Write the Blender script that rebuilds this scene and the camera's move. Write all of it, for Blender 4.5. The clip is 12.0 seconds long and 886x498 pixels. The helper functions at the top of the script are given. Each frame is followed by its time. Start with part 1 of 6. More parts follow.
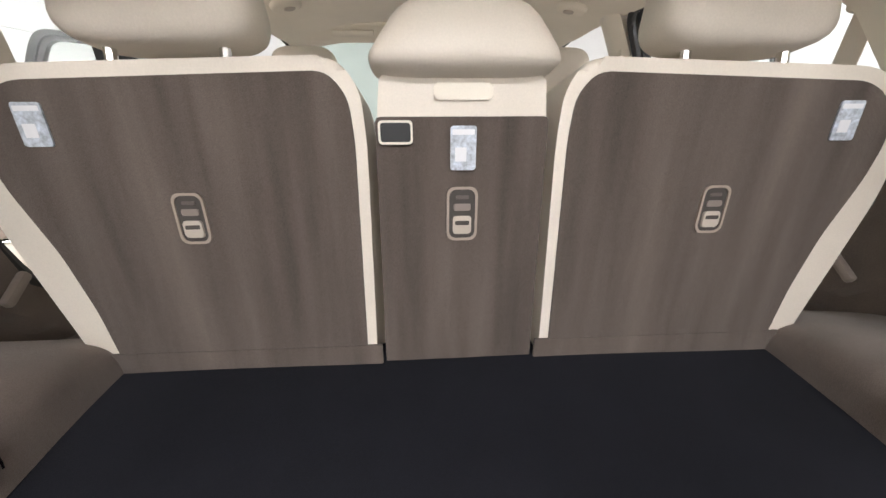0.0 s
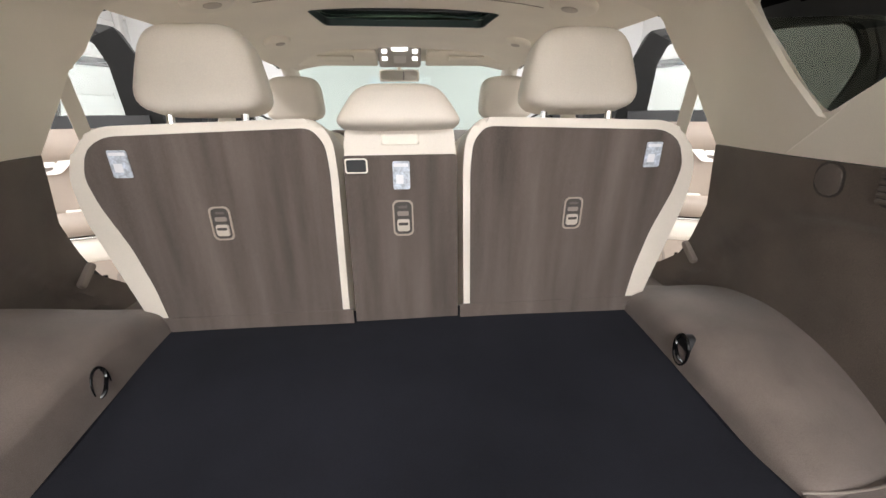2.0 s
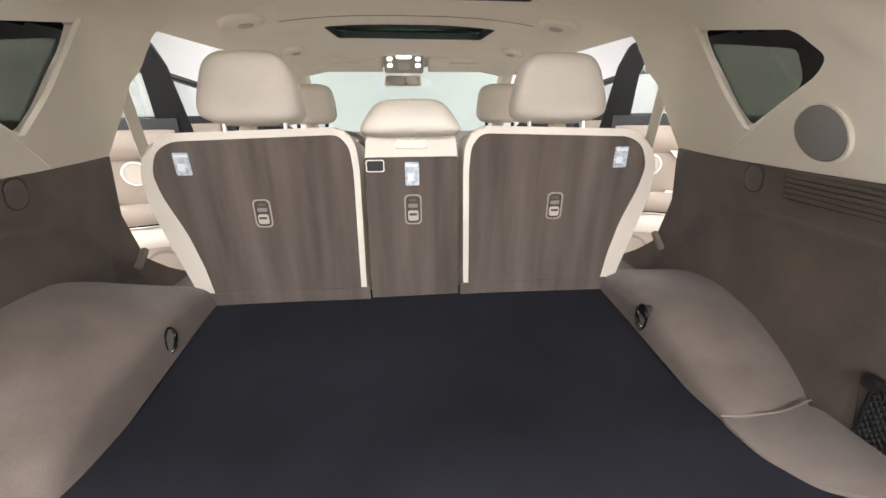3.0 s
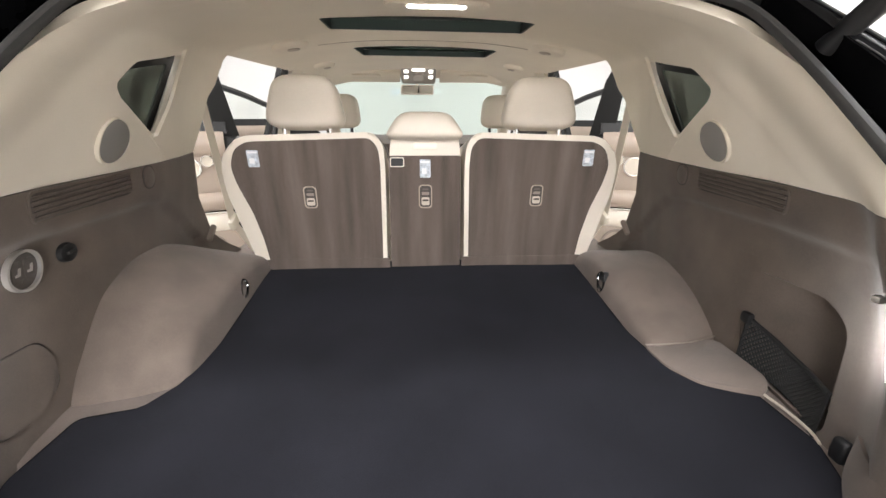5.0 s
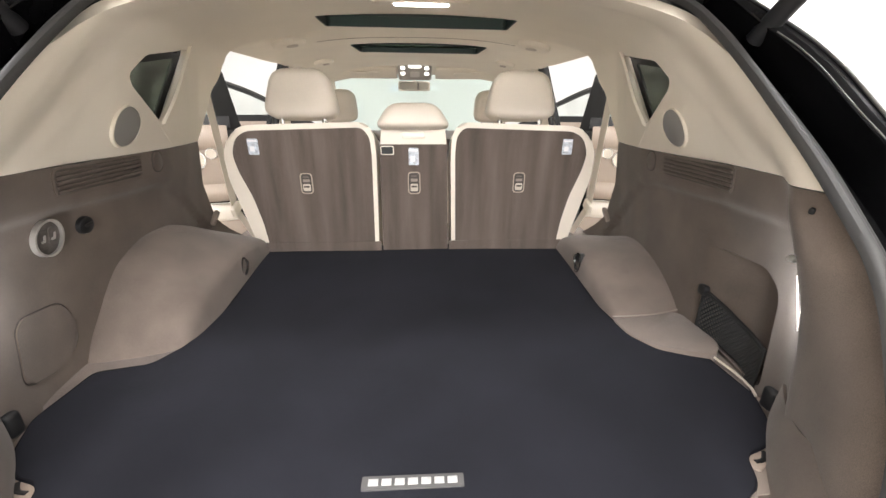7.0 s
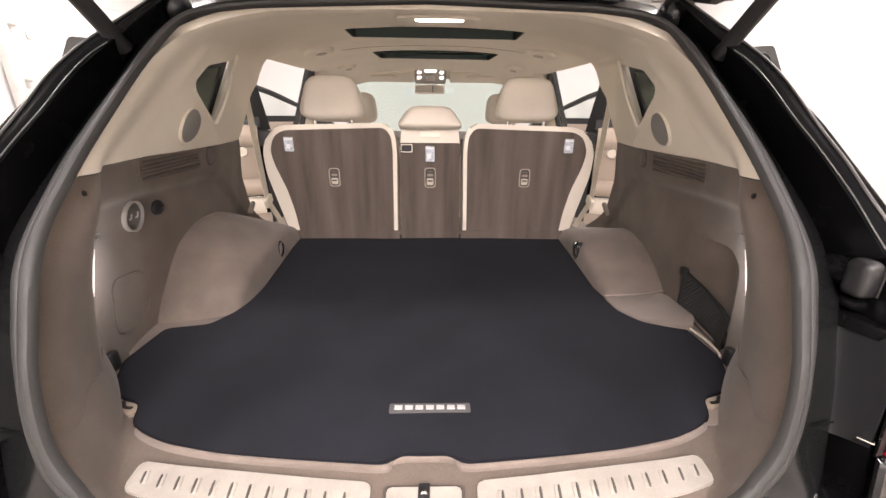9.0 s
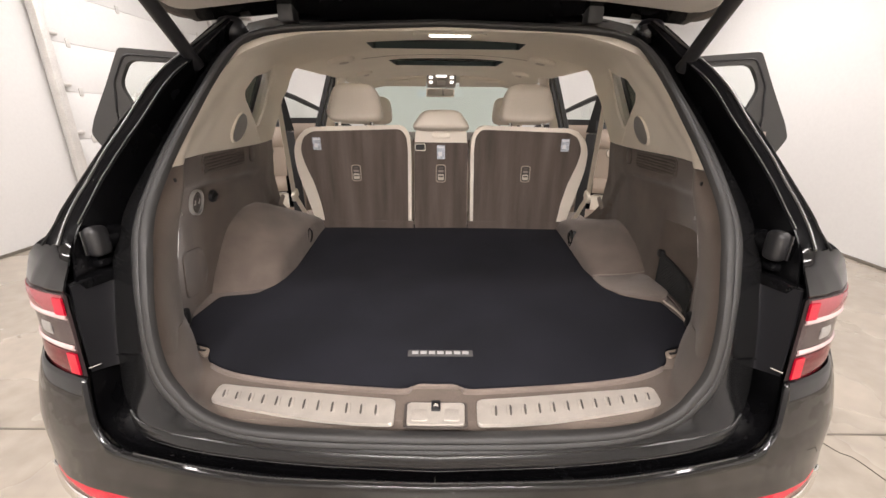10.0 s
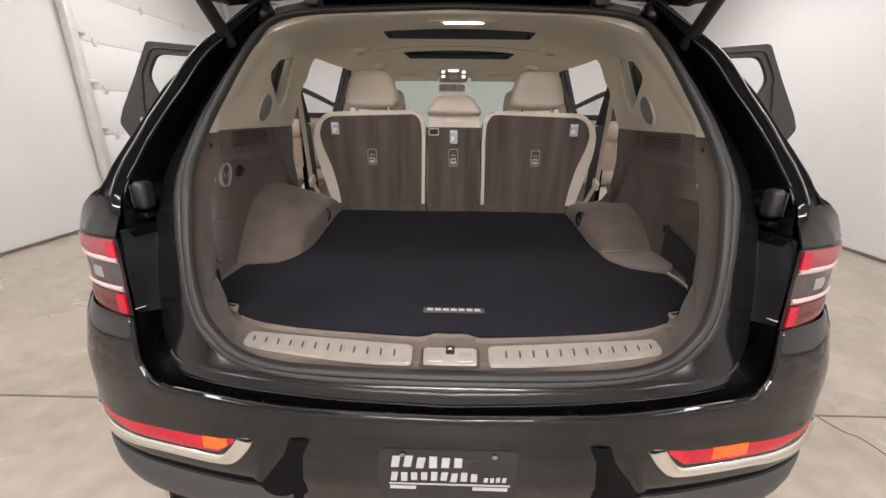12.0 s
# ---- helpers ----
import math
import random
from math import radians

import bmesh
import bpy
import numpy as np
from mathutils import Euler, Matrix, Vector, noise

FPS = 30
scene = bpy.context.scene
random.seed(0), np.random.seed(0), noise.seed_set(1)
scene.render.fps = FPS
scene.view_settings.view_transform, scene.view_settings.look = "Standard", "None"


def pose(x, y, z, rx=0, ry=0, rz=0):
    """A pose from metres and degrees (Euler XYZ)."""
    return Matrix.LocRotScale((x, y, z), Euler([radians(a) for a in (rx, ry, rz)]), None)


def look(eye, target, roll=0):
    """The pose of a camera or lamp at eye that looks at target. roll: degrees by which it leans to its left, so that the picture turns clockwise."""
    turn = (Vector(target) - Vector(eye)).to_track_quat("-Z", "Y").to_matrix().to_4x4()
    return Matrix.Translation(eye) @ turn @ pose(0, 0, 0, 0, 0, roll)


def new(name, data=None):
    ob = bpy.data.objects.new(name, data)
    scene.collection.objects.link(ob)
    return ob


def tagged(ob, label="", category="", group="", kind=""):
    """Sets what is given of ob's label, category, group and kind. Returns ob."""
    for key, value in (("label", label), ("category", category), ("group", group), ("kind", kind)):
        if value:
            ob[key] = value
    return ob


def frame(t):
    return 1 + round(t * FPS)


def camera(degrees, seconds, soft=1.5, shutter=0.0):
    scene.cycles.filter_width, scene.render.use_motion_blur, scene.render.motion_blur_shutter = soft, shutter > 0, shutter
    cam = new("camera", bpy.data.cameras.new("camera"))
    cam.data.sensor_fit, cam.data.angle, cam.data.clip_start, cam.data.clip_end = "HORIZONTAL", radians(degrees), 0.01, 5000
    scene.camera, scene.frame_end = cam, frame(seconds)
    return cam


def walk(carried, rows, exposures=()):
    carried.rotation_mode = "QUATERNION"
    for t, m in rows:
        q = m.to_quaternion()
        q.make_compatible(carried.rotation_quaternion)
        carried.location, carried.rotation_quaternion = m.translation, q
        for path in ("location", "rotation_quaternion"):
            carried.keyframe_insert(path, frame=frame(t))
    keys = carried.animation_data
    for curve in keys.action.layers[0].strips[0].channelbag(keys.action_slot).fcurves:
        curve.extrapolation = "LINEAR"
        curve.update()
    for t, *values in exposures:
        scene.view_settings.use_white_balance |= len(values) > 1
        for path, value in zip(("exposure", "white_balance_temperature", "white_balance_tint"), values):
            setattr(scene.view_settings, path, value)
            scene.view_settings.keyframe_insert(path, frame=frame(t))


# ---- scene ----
cam = camera(97.0, 12.0)
EXPOSURES = [(0, 0.54, 6150, 10), (1.5, 0.64, 6150, 10), (2.5, 0.75, 6150, 10), (4.5, 0.82, 6250, 10), (6.5, 0.88, 6300, 10), (7.0, 0.92, 6350, 10), (9.0, 0.70, 6750, 18), (9.5, 0.45, 6600, 12), (10.0, 0.14, 6700, 15), (11.0, -0.05, 6450, 11), (11.5, -0.12, 6480, 12), (12.0, -0.22, 6550, 14)]
PATH = [
    (0, (-0.066, 0.774, 1.275), (0.048, 2.66, 0.618), -0.2),
    (0.5, (-0.045, 0.73, 1.3), (0.087, 2.613, 0.639), -0.3),
    (1, (-0.041, 0.649, 1.323), (0.108, 2.53, 0.661), -0.3),
    (1.5, (-0.013, 0.571, 1.348), (0.14, 2.451, 0.683), -0.4),
    (2, (0.017, 0.473, 1.362), (0.176, 2.352, 0.696), -0.5),
    (2.5, (0.018, 0.394, 1.367), (0.178, 2.272, 0.696), -0.4),
    (2.7, (0.005, 0.353, 1.38), (0.171, 2.228, 0.705), -0.4),
    (4.5, (-0.038, 0.019, 1.409), (0.113, 1.901, 0.749), 0.4),
    (5, (-0.027, -0.036, 1.415), (0.096, 1.848, 0.754), 0.3),
    (5.5, (0.005, -0.074, 1.4), (0.113, 1.81, 0.738), 0.4),
    (6, (0.038, -0.095, 1.394), (0.148, 1.789, 0.731), 0.5),
    (6.5, (0.047, -0.114, 1.386), (0.156, 1.77, 0.724), 0.4),
    (7, (0.029, -0.149, 1.387), (0.133, 1.735, 0.724), 0.3),
    (8.8, (0.025, -0.279, 1.384), (0.074, 1.611, 0.732), 0.3),
    (9, (0.016, -0.328, 1.391), (0.063, 1.56, 0.733), 0.5),
    (9.5, (0.011, -0.478, 1.403), (0.034, 1.411, 0.747), 0.4),
    (10, (0.013, -0.544, 1.4), (0.013, 1.346, 0.746), 0.4),
    (10.5, (0.015, -0.604, 1.396), (-0.004, 1.287, 0.747), 0.4),
    (11, (0.016, -0.642, 1.386), (-0.019, 1.251, 0.741), 0.4),
    (11.5, (0.01, -0.656, 1.367), (-0.033, 1.238, 0.727), 0.5),
    (12, (0.0, -0.645, 1.314), (-0.045, 1.251, 0.679), 0.5),
]
walk(cam, [(t, look(eye, target, roll)) for t, eye, target, roll in PATH], EXPOSURES)

# ---- light: closed garage, ceiling lamps added out of view ----
world = bpy.data.worlds.new("world")
scene.world = world
world.use_nodes = True
world.node_tree.nodes["Background"].inputs[0].default_value = (0.9, 0.95, 1.0, 1)
world.node_tree.nodes["Background"].inputs[1].default_value = 0.3
scene.view_settings.exposure = 0.0
CEIL = 3.5


def area_lamp(place, size_x, size_y, watts, colour=(1, 0.972, 0.948), target=None):
    data = bpy.data.lights.new("lamp_light", "AREA")
    data.shape, data.size, data.size_y, data.energy, data.color = "RECTANGLE", size_x, size_y, watts, colour
    ob = new("lamp_light", data)
    ob.matrix_world = look(place, target or (place[0], place[1] + 0.001, place[2] - 1))
    return ob


# Side lamps added overhead, unseen, to light the room and its floor.
for lx in (-2.7, 2.7):
    for ly in (-1.6, 1.6, 4.8):
        area_lamp((lx, ly, CEIL - 0.08), 0.25, 2.2, {-1.6: 53, 1.6: 36, 4.8: 74}[ly])
# Lamps added behind the tail: for sill and mat, then the rear wall.
area_lamp((0, -1.3, CEIL - 0.08), 2.2, 0.25, 50)
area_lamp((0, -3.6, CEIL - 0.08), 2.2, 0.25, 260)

for s in (-1, 1):
    area_lamp((s * 0.70, 0.462, 1.065), 0.012, 0.09, 0.3, target=(s * 0.80, 0.66, 1.03))


# ---- materials ----
def material(name, colour, rough=0.6, metal=0.0, vary=0.12, scale=6.0, fine=180.0, bump=0.15, coat=0.0, spread=0.1, sheen=0.0, stretch=None, spec=0.5):
    """Base colour with broad and fine variation, uneven roughness and fine relief."""
    m = bpy.data.materials.new(name)
    m.use_nodes = True
    nt = m.node_tree
    b = nt.nodes["Principled BSDF"]
    co = nt.nodes.new("ShaderNodeTexCoord")
    big, small = nt.nodes.new("ShaderNodeTexNoise"), nt.nodes.new("ShaderNodeTexNoise")
    big.inputs["Scale"].default_value, big.inputs["Detail"].default_value = scale, 4
    small.inputs["Scale"].default_value, small.inputs["Detail"].default_value = fine, 3
    nt.links.new(co.outputs["Object"], small.inputs["Vector"])
    if stretch:
        mp = nt.nodes.new("ShaderNodeMapping")
        mp.inputs["Scale"].default_value = stretch
        nt.links.new(co.outputs["Object"], mp.inputs["Vector"])
        nt.links.new(mp.outputs["Vector"], big.inputs["Vector"])
    else:
        nt.links.new(co.outputs["Object"], big.inputs["Vector"])
    add = nt.nodes.new("ShaderNodeMath")
    add.operation = "ADD"
    half = nt.nodes.new("ShaderNodeMath")
    half.operation, half.inputs[1].default_value = "MULTIPLY", 0.5
    nt.links.new(big.outputs["Fac"], add.inputs[0])
    nt.links.new(small.outputs["Fac"], add.inputs[1])
    nt.links.new(add.outputs[0], half.inputs[0])
    ramp = nt.nodes.new("ShaderNodeMapRange")
    ramp.inputs["From Min"].default_value, ramp.inputs["From Max"].default_value = 0.3, 0.7
    ramp.inputs["To Min"].default_value, ramp.inputs["To Max"].default_value = 1 - vary, 1 + vary
    nt.links.new(half.outputs[0], ramp.inputs["Value"])
    mix = nt.nodes.new("ShaderNodeVectorMath")
    mix.operation = "SCALE"
    mix.inputs[0].default_value = colour
    nt.links.new(ramp.outputs["Result"], mix.inputs["Scale"])
    nt.links.new(mix.outputs["Vector"], b.inputs["Base Color"])
    rr = nt.nodes.new("ShaderNodeMapRange")
    rr.inputs["To Min"].default_value, rr.inputs["To Max"].default_value = max(rough - spread, 0.02), min(rough + spread, 1)
    nt.links.new(big.outputs["Fac"], rr.inputs["Value"])
    nt.links.new(rr.outputs["Result"], b.inputs["Roughness"])
    b.inputs["Metallic"].default_value = metal
    b.inputs["Specular IOR Level"].default_value = spec
    b.inputs["Coat Weight"].default_value = coat
    b.inputs["Coat Roughness"].default_value = 0.03
    b.inputs["Sheen Weight"].default_value = sheen
    b.inputs["Sheen Roughness"].default_value = 0.5
    if bump:
        bp = nt.nodes.new("ShaderNodeBump")
        bp.inputs["Strength"].default_value, bp.inputs["Distance"].default_value = bump, 0.002
        nt.links.new(small.outputs["Fac"], bp.inputs["Height"])
        nt.links.new(bp.outputs["Normal"], b.inputs["Normal"])
    return m


def glass_material(name, colour, rough=0.0):
    m = bpy.data.materials.new(name)
    m.use_nodes = True
    nt = m.node_tree
    nt.nodes.remove(nt.nodes["Principled BSDF"])
    out = nt.nodes["Material Output"]
    clear, gloss, mix = nt.nodes.new("ShaderNodeBsdfTransparent"), nt.nodes.new("ShaderNodeBsdfGlossy"), nt.nodes.new("ShaderNodeMixShader")
    facing, power, fres = nt.nodes.new("ShaderNodeLayerWeight"), nt.nodes.new("ShaderNodeMath"), nt.nodes.new("ShaderNodeMath")
    power.operation, power.inputs[1].default_value = "POWER", 4.0
    fres.operation, fres.inputs[1].default_value, fres.inputs[2].default_value = "MULTIPLY_ADD", 0.6, 0.04
    nt.links.new(facing.outputs["Facing"], power.inputs[0])
    nt.links.new(power.outputs[0], fres.inputs[0])
    clear.inputs["Color"].default_value = (*colour, 1)
    gloss.inputs["Roughness"].default_value = rough
    nt.links.new(fres.outputs[0], mix.inputs[0])
    nt.links.new(clear.outputs[0], mix.inputs[1])
    nt.links.new(gloss.outputs[0], mix.inputs[2])
    nt.links.new(mix.outputs[0], out.inputs["Surface"])
    return m


def glow_material(name, colour, strength):
    m = bpy.data.materials.new(name)
    m.use_nodes = True
    b = m.node_tree.nodes["Principled BSDF"]
    b.inputs["Base Color"].default_value = (*colour, 1)
    b.inputs["Emission Color"].default_value = (*colour, 1)
    b.inputs["Emission Strength"].default_value = strength
    b.inputs["Roughness"].default_value = 0.3
    return m


M_CREAM = material("cream_leather", (0.74, 0.67, 0.58), 0.5, vary=0.06, scale=9, fine=350, bump=0.15)
M_CREAM_CLOTH = material("cream_headliner_cloth", (0.87, 0.80, 0.68), 0.9, vary=0.05, fine=500, bump=0.2, sheen=0.2, spec=0.2)
M_CREAM_PLASTIC = material("cream_plastic", (0.85, 0.785, 0.675), 0.6, vary=0.05, scale=4, fine=600, bump=0.08, spec=0.35)
M_TAUPE = material("taupe_suede_lining", (0.120, 0.094, 0.077), 0.75, vary=0.45, scale=7, fine=700, bump=0.16, sheen=0.2, spec=0.3)
M_TAUPE_CARPET = material("taupe_carpet", (0.182, 0.147, 0.126), 0.95, vary=0.32, scale=9, fine=700, bump=0.5, sheen=0.2, spec=0.2)
M_SEATBACK = material("brown_seatback_carpet", (0.113, 0.090, 0.077), 0.95, vary=0.55, scale=1.0, fine=900, bump=0.5, sheen=0.15, stretch=(21, 1, 1.9), spec=0.2)
M_TAN = material("tan_leather", (0.37, 0.30, 0.245), 0.5, vary=0.06, fine=350, bump=0.12)
M_TAN_DARK = material("dark_tan_trim", (0.25, 0.208, 0.18), 0.5, vary=0.06, fine=350, bump=0.1)
M_MAT = material("black_carpet_mat", (0.0166, 0.0171, 0.0225), 1.0, vary=0.5, scale=3, fine=900, bump=0.6, sheen=0.022, spec=0.06)
M_MAT_EDGE = material("black_mat_binding", (0.0095, 0.0097, 0.0128), 0.9, vary=0.15, fine=400, bump=0.3, spec=0.08)
M_PAINT = material("black_car_paint", (0.005, 0.005, 0.0055), 0.05, vary=0.1, bump=0, spread=0.015, spec=0.48)
M_GUTTER = material("black_underpaint", (0.004, 0.004, 0.0045), 0.24, vary=0.2, scale=14, fine=120, bump=0.04, spread=0.12, spec=0.14)
M_FLANGE = material("black_flange_paint", (0.007, 0.007, 0.0073), 0.17, vary=0.15, scale=9, fine=60, bump=0.004, spread=0.05, spec=0.42)
M_ROLLED = material("rolled_black_edge", (0.03, 0.03, 0.03), 0.22, vary=0.1, bump=0, spec=1.0)
M_LAMPSIDE = material("black_lamp_housing", (0.014, 0.014, 0.016), 0.3, vary=0.12, fine=300, bump=0.03)
M_SKIRT = material("grey_bumper_cladding", (0.034, 0.034, 0.035), 0.5, vary=0.12, fine=500, bump=0.1)
M_BLACK = material("black_plastic", (0.012, 0.012, 0.013), 0.45, vary=0.15, fine=500, bump=0.1)
M_RUBBER = material("dark_rubber_seal", (0.022, 0.0215, 0.021), 0.55, vary=0.2, fine=300, bump=0.1)
M_CHROME = material("satin_chrome", (0.75, 0.74, 0.71), 0.2, metal=1.0, vary=0.04, bump=0.0)
M_STEEL = material("brushed_steel", (0.66, 0.615, 0.56), 0.36, metal=0.55, vary=0.14, scale=22, fine=400, bump=0.08)
M_RIB_DARK = material("steel_dark_reflection", (0.16, 0.145, 0.13), 0.5, metal=0.6, vary=0.1, bump=0)
M_GRILLE = material("grey_speaker_mesh", (0.30, 0.29, 0.275), 0.5, metal=0.2, vary=0.15, fine=900, bump=0.6)
M_DOORGRILLE = material("cream_speaker_mesh", (0.6, 0.54, 0.46), 0.4, metal=0.4, vary=0.1, fine=900, bump=0.6)
M_RED = material("red_lamp_lens", (0.42, 0.003, 0.02), 0.15, vary=0.25, scale=30, bump=0, spread=0.03)
M_PINK = material("pale_red_lamp_lens", (0.25, 0.045, 0.055), 0.15, vary=0.12, bump=0, spread=0.03)
M_AMBER = material("orange_lamp_glow", (0.75, 0.11, 0.012), 0.15, vary=0.5, scale=40, bump=0, spread=0.03)
M_LAMPDARK = material("smoked_lamp_lens", (0.05, 0.035, 0.035), 0.12, vary=0.06, bump=0, spread=0.03)
M_LAMPWHITE = material("white_lamp_bar", (0.5, 0.38, 0.37), 0.2, vary=0.04, bump=0)
M_WHITE = material("white_print", (0.8, 0.8, 0.82), 0.6, vary=0.03, bump=0)
M_VENT = material("dark_vent_recess", (0.06, 0.05, 0.044), 0.7, vary=0.1)
M_SLAT = material("brown_vent_slat", (0.115, 0.093, 0.081), 0.5, vary=0.1)
M_DOORFRAME = material("dark_grey_door_trim", (0.05, 0.049, 0.047), 0.6, vary=0.12, bump=0.1, spec=0.3)
M_POST = material("matt_black_post", (0.010, 0.0095, 0.009), 0.6, vary=0.12, bump=0.1, spec=0.15)
M_BRIGHT = material("bright_trim_and_highlight", (0.19, 0.19, 0.187), 0.4, metal=1.0, vary=0.03, bump=0)
M_PILLAR = material("gloss_black_pillar", (0.005, 0.005, 0.0055), 0.22, vary=0.1, bump=0, spread=0.05, spec=0.04)
M_SATIN = material("satin_silver", (0.62, 0.6, 0.575), 0.35, metal=0.6, vary=0.04, bump=0)
M_DEEP_RED = material("dark_red_lamp_lens", (0.10, 0.005, 0.009), 0.15, vary=0.1, bump=0, spread=0.03)
M_LETTER = material("grey_white_print", (0.42, 0.42, 0.43), 0.5, vary=0.05, bump=0)
M_BADGE_BASE = material("grey_woven_badge", (0.085, 0.083, 0.082), 0.7, vary=0.2, fine=600, bump=0.3)
M_BADGE = material("brushed_grey_badge", (0.6, 0.6, 0.6), 0.4, metal=0.4, vary=0.1, bump=0)
M_PANEL_GREY = material("grey_switch_plastic", (0.105, 0.092, 0.083), 0.4, vary=0.06, bump=0.02)
M_CONSOLE = material("grey_console_plastic", (0.42, 0.395, 0.36), 0.5, vary=0.05, bump=0.03)
M_LATCH = material("beige_latch_plastic", (0.52, 0.455, 0.385), 0.55, vary=0.05, bump=0.03)
M_STICKER = material("white_and_blue_sticker", (0.5, 0.54, 0.6), 0.35, vary=0.5, scale=75, fine=200, bump=0)
M_GARAGE_WALL = material("white_wall_paint", (0.70, 0.695, 0.685), 0.7, vary=0.035, scale=0.7, fine=30, bump=0.02)
M_GARAGE_FLOOR = material("sealed_concrete", (0.372, 0.33, 0.277), 0.27, vary=0.2, scale=1.1, fine=9, bump=0.03)
M_JOINT = material("dark_joint", (0.15, 0.132, 0.108), 0.9)
M_TRACK = material("galvanised_track", (0.66, 0.645, 0.62), 0.5, metal=0.3, vary=0.15, fine=60, bump=0.1)
M_NET = material("black_net_cord", (0.01, 0.01, 0.01), 0.7)
M_GLASS = glass_material("clear_glass", (0.92, 0.99, 0.965))
M_SIDE_GLASS = glass_material("door_glass", (0.93, 0.95, 0.94))
M_ROOF_GLASS = glass_material("green_roof_glass", (0.30, 0.40, 0.35), 0.05)
M_DARK_CHROME = material("dark_chrome", (0.25, 0.25, 0.25), 0.2, metal=1.0, vary=0.04, bump=0.0)
M_PRIVACY = glass_material("privacy_glass", (0.27, 0.277, 0.25))
M_MIRROR = material("mirror_silver", (0.85, 0.87, 0.86), 0.03, metal=1.0, vary=0.01, bump=0, spread=0.01)
M_LAMP_ON = glow_material("lit_lamp", (1.0, 0.96, 0.9), 1.6)
M_SLIT_ON = glow_material("lit_lamp_slit", (1.0, 0.96, 0.92), 0.5)
M_DOME_ON = glow_material("lit_dome_lamp", (1.0, 0.95, 0.88), 8.0)
M_PANEL_LIGHT = glow_material("added_lit_panel", (1.0, 0.98, 0.95), 6.0)
M_AMBIENT = glow_material("blue_ambient_strip", (0.15, 0.2, 1.0), 3.0)


def screen_material():
    m = bpy.data.materials.new("lit_display")
    m.use_nodes = True
    nt = m.node_tree
    b = nt.nodes["Principled BSDF"]
    co, sep, ramp = nt.nodes.new("ShaderNodeTexCoord"), nt.nodes.new("ShaderNodeSeparateXYZ"), nt.nodes.new("ShaderNodeValToRGB")
    nz = nt.nodes.new("ShaderNodeTexNoise")
    nz.inputs["Scale"].default_value = 5
    nt.links.new(co.outputs["Generated"], sep.inputs[0])
    nt.links.new(co.outputs["Generated"], nz.inputs["Vector"])
    ad = nt.nodes.new("ShaderNodeMath")
    ad.operation, ad.inputs[2].default_value = "MULTIPLY_ADD", 0.0
    ad.inputs[1].default_value = 0.35
    nt.links.new(nz.outputs["Fac"], ad.inputs[0])
    nt.links.new(sep.outputs["X"], ad.inputs[2])
    nt.links.new(ad.outputs[0], ramp.inputs[0])
    e = ramp.color_ramp.elements
    e[0].position, e[0].color = 0.1, (0.02, 0.22, 0.62, 1)
    e[1].position, e[1].color = 1.05, (0.9, 0.95, 1, 1)
    k = ramp.color_ramp.elements.new(0.55)
    k.color = (0.04, 0.5, 0.95, 1)
    nt.links.new(ramp.outputs[0], b.inputs["Emission Color"])
    b.inputs["Emission Strength"].default_value = 1.0
    b.inputs["Base Color"].default_value = (0.01, 0.01, 0.01, 1)
    b.inputs["Roughness"].default_value = 0.1
    return m


M_SCREEN = screen_material()


# ---- building helpers ----
def part(name, bm, mat, parent=None, label="", sharp=38):
    bmesh.ops.remove_doubles(bm, verts=bm.verts, dist=1e-5)
    bmesh.ops.recalc_face_normals(bm, faces=bm.faces)
    me = bpy.data.meshes.new(name)
    bm.to_mesh(me)
    bm.free()
    me.materials.append(mat)
    me.shade_smooth()
    me.set_sharp_from_angle(angle=radians(sharp))
    ob = new(name, me)
    if parent is not None:
        ob.parent = parent
    return tagged(ob, label)


def empty(name, label, category, group="", kind="", place=(0, 0, 0)):
    ob = new(name)
    ob.location = place
    ob.empty_display_size = 0.05
    return tagged(ob, label, category, group, kind)


def under(ob, parent):
    """Parts are modelled in world space: keep them there under a moved Empty."""
    ob.parent = parent
    ob.matrix_parent_inverse = Matrix.Translation(-parent.location)
    return ob


def curve(pts, x):
    return float(np.interp(x, [p[0] for p in pts], [p[1] for p in pts]))


def smooth(pts, n, closed=False):
    """n points along a Catmull-Rom curve through pts."""
    P = [Vector(p) for p in pts]
    m = len(P) if closed else len(P) - 1
    out = []
    for i in range(n):
        s = i * m / n if closed else i * m / (n - 1)
        k = min(int(s), m - 1)
        f = s - k
        if closed:
            a, b, c, d = P[k - 1], P[k], P[(k + 1) % m], P[(k + 2) % m]
        else:
            a, b, c, d = P[max(k - 1, 0)], P[k], P[k + 1], P[min(k + 2, m)]
        out.append(0.5 * (2 * b + (c - a) * f + (2 * a - 5 * b + 4 * c - d) * f * f + (3 * b - a - 3 * c + d) * f ** 3))
    return out


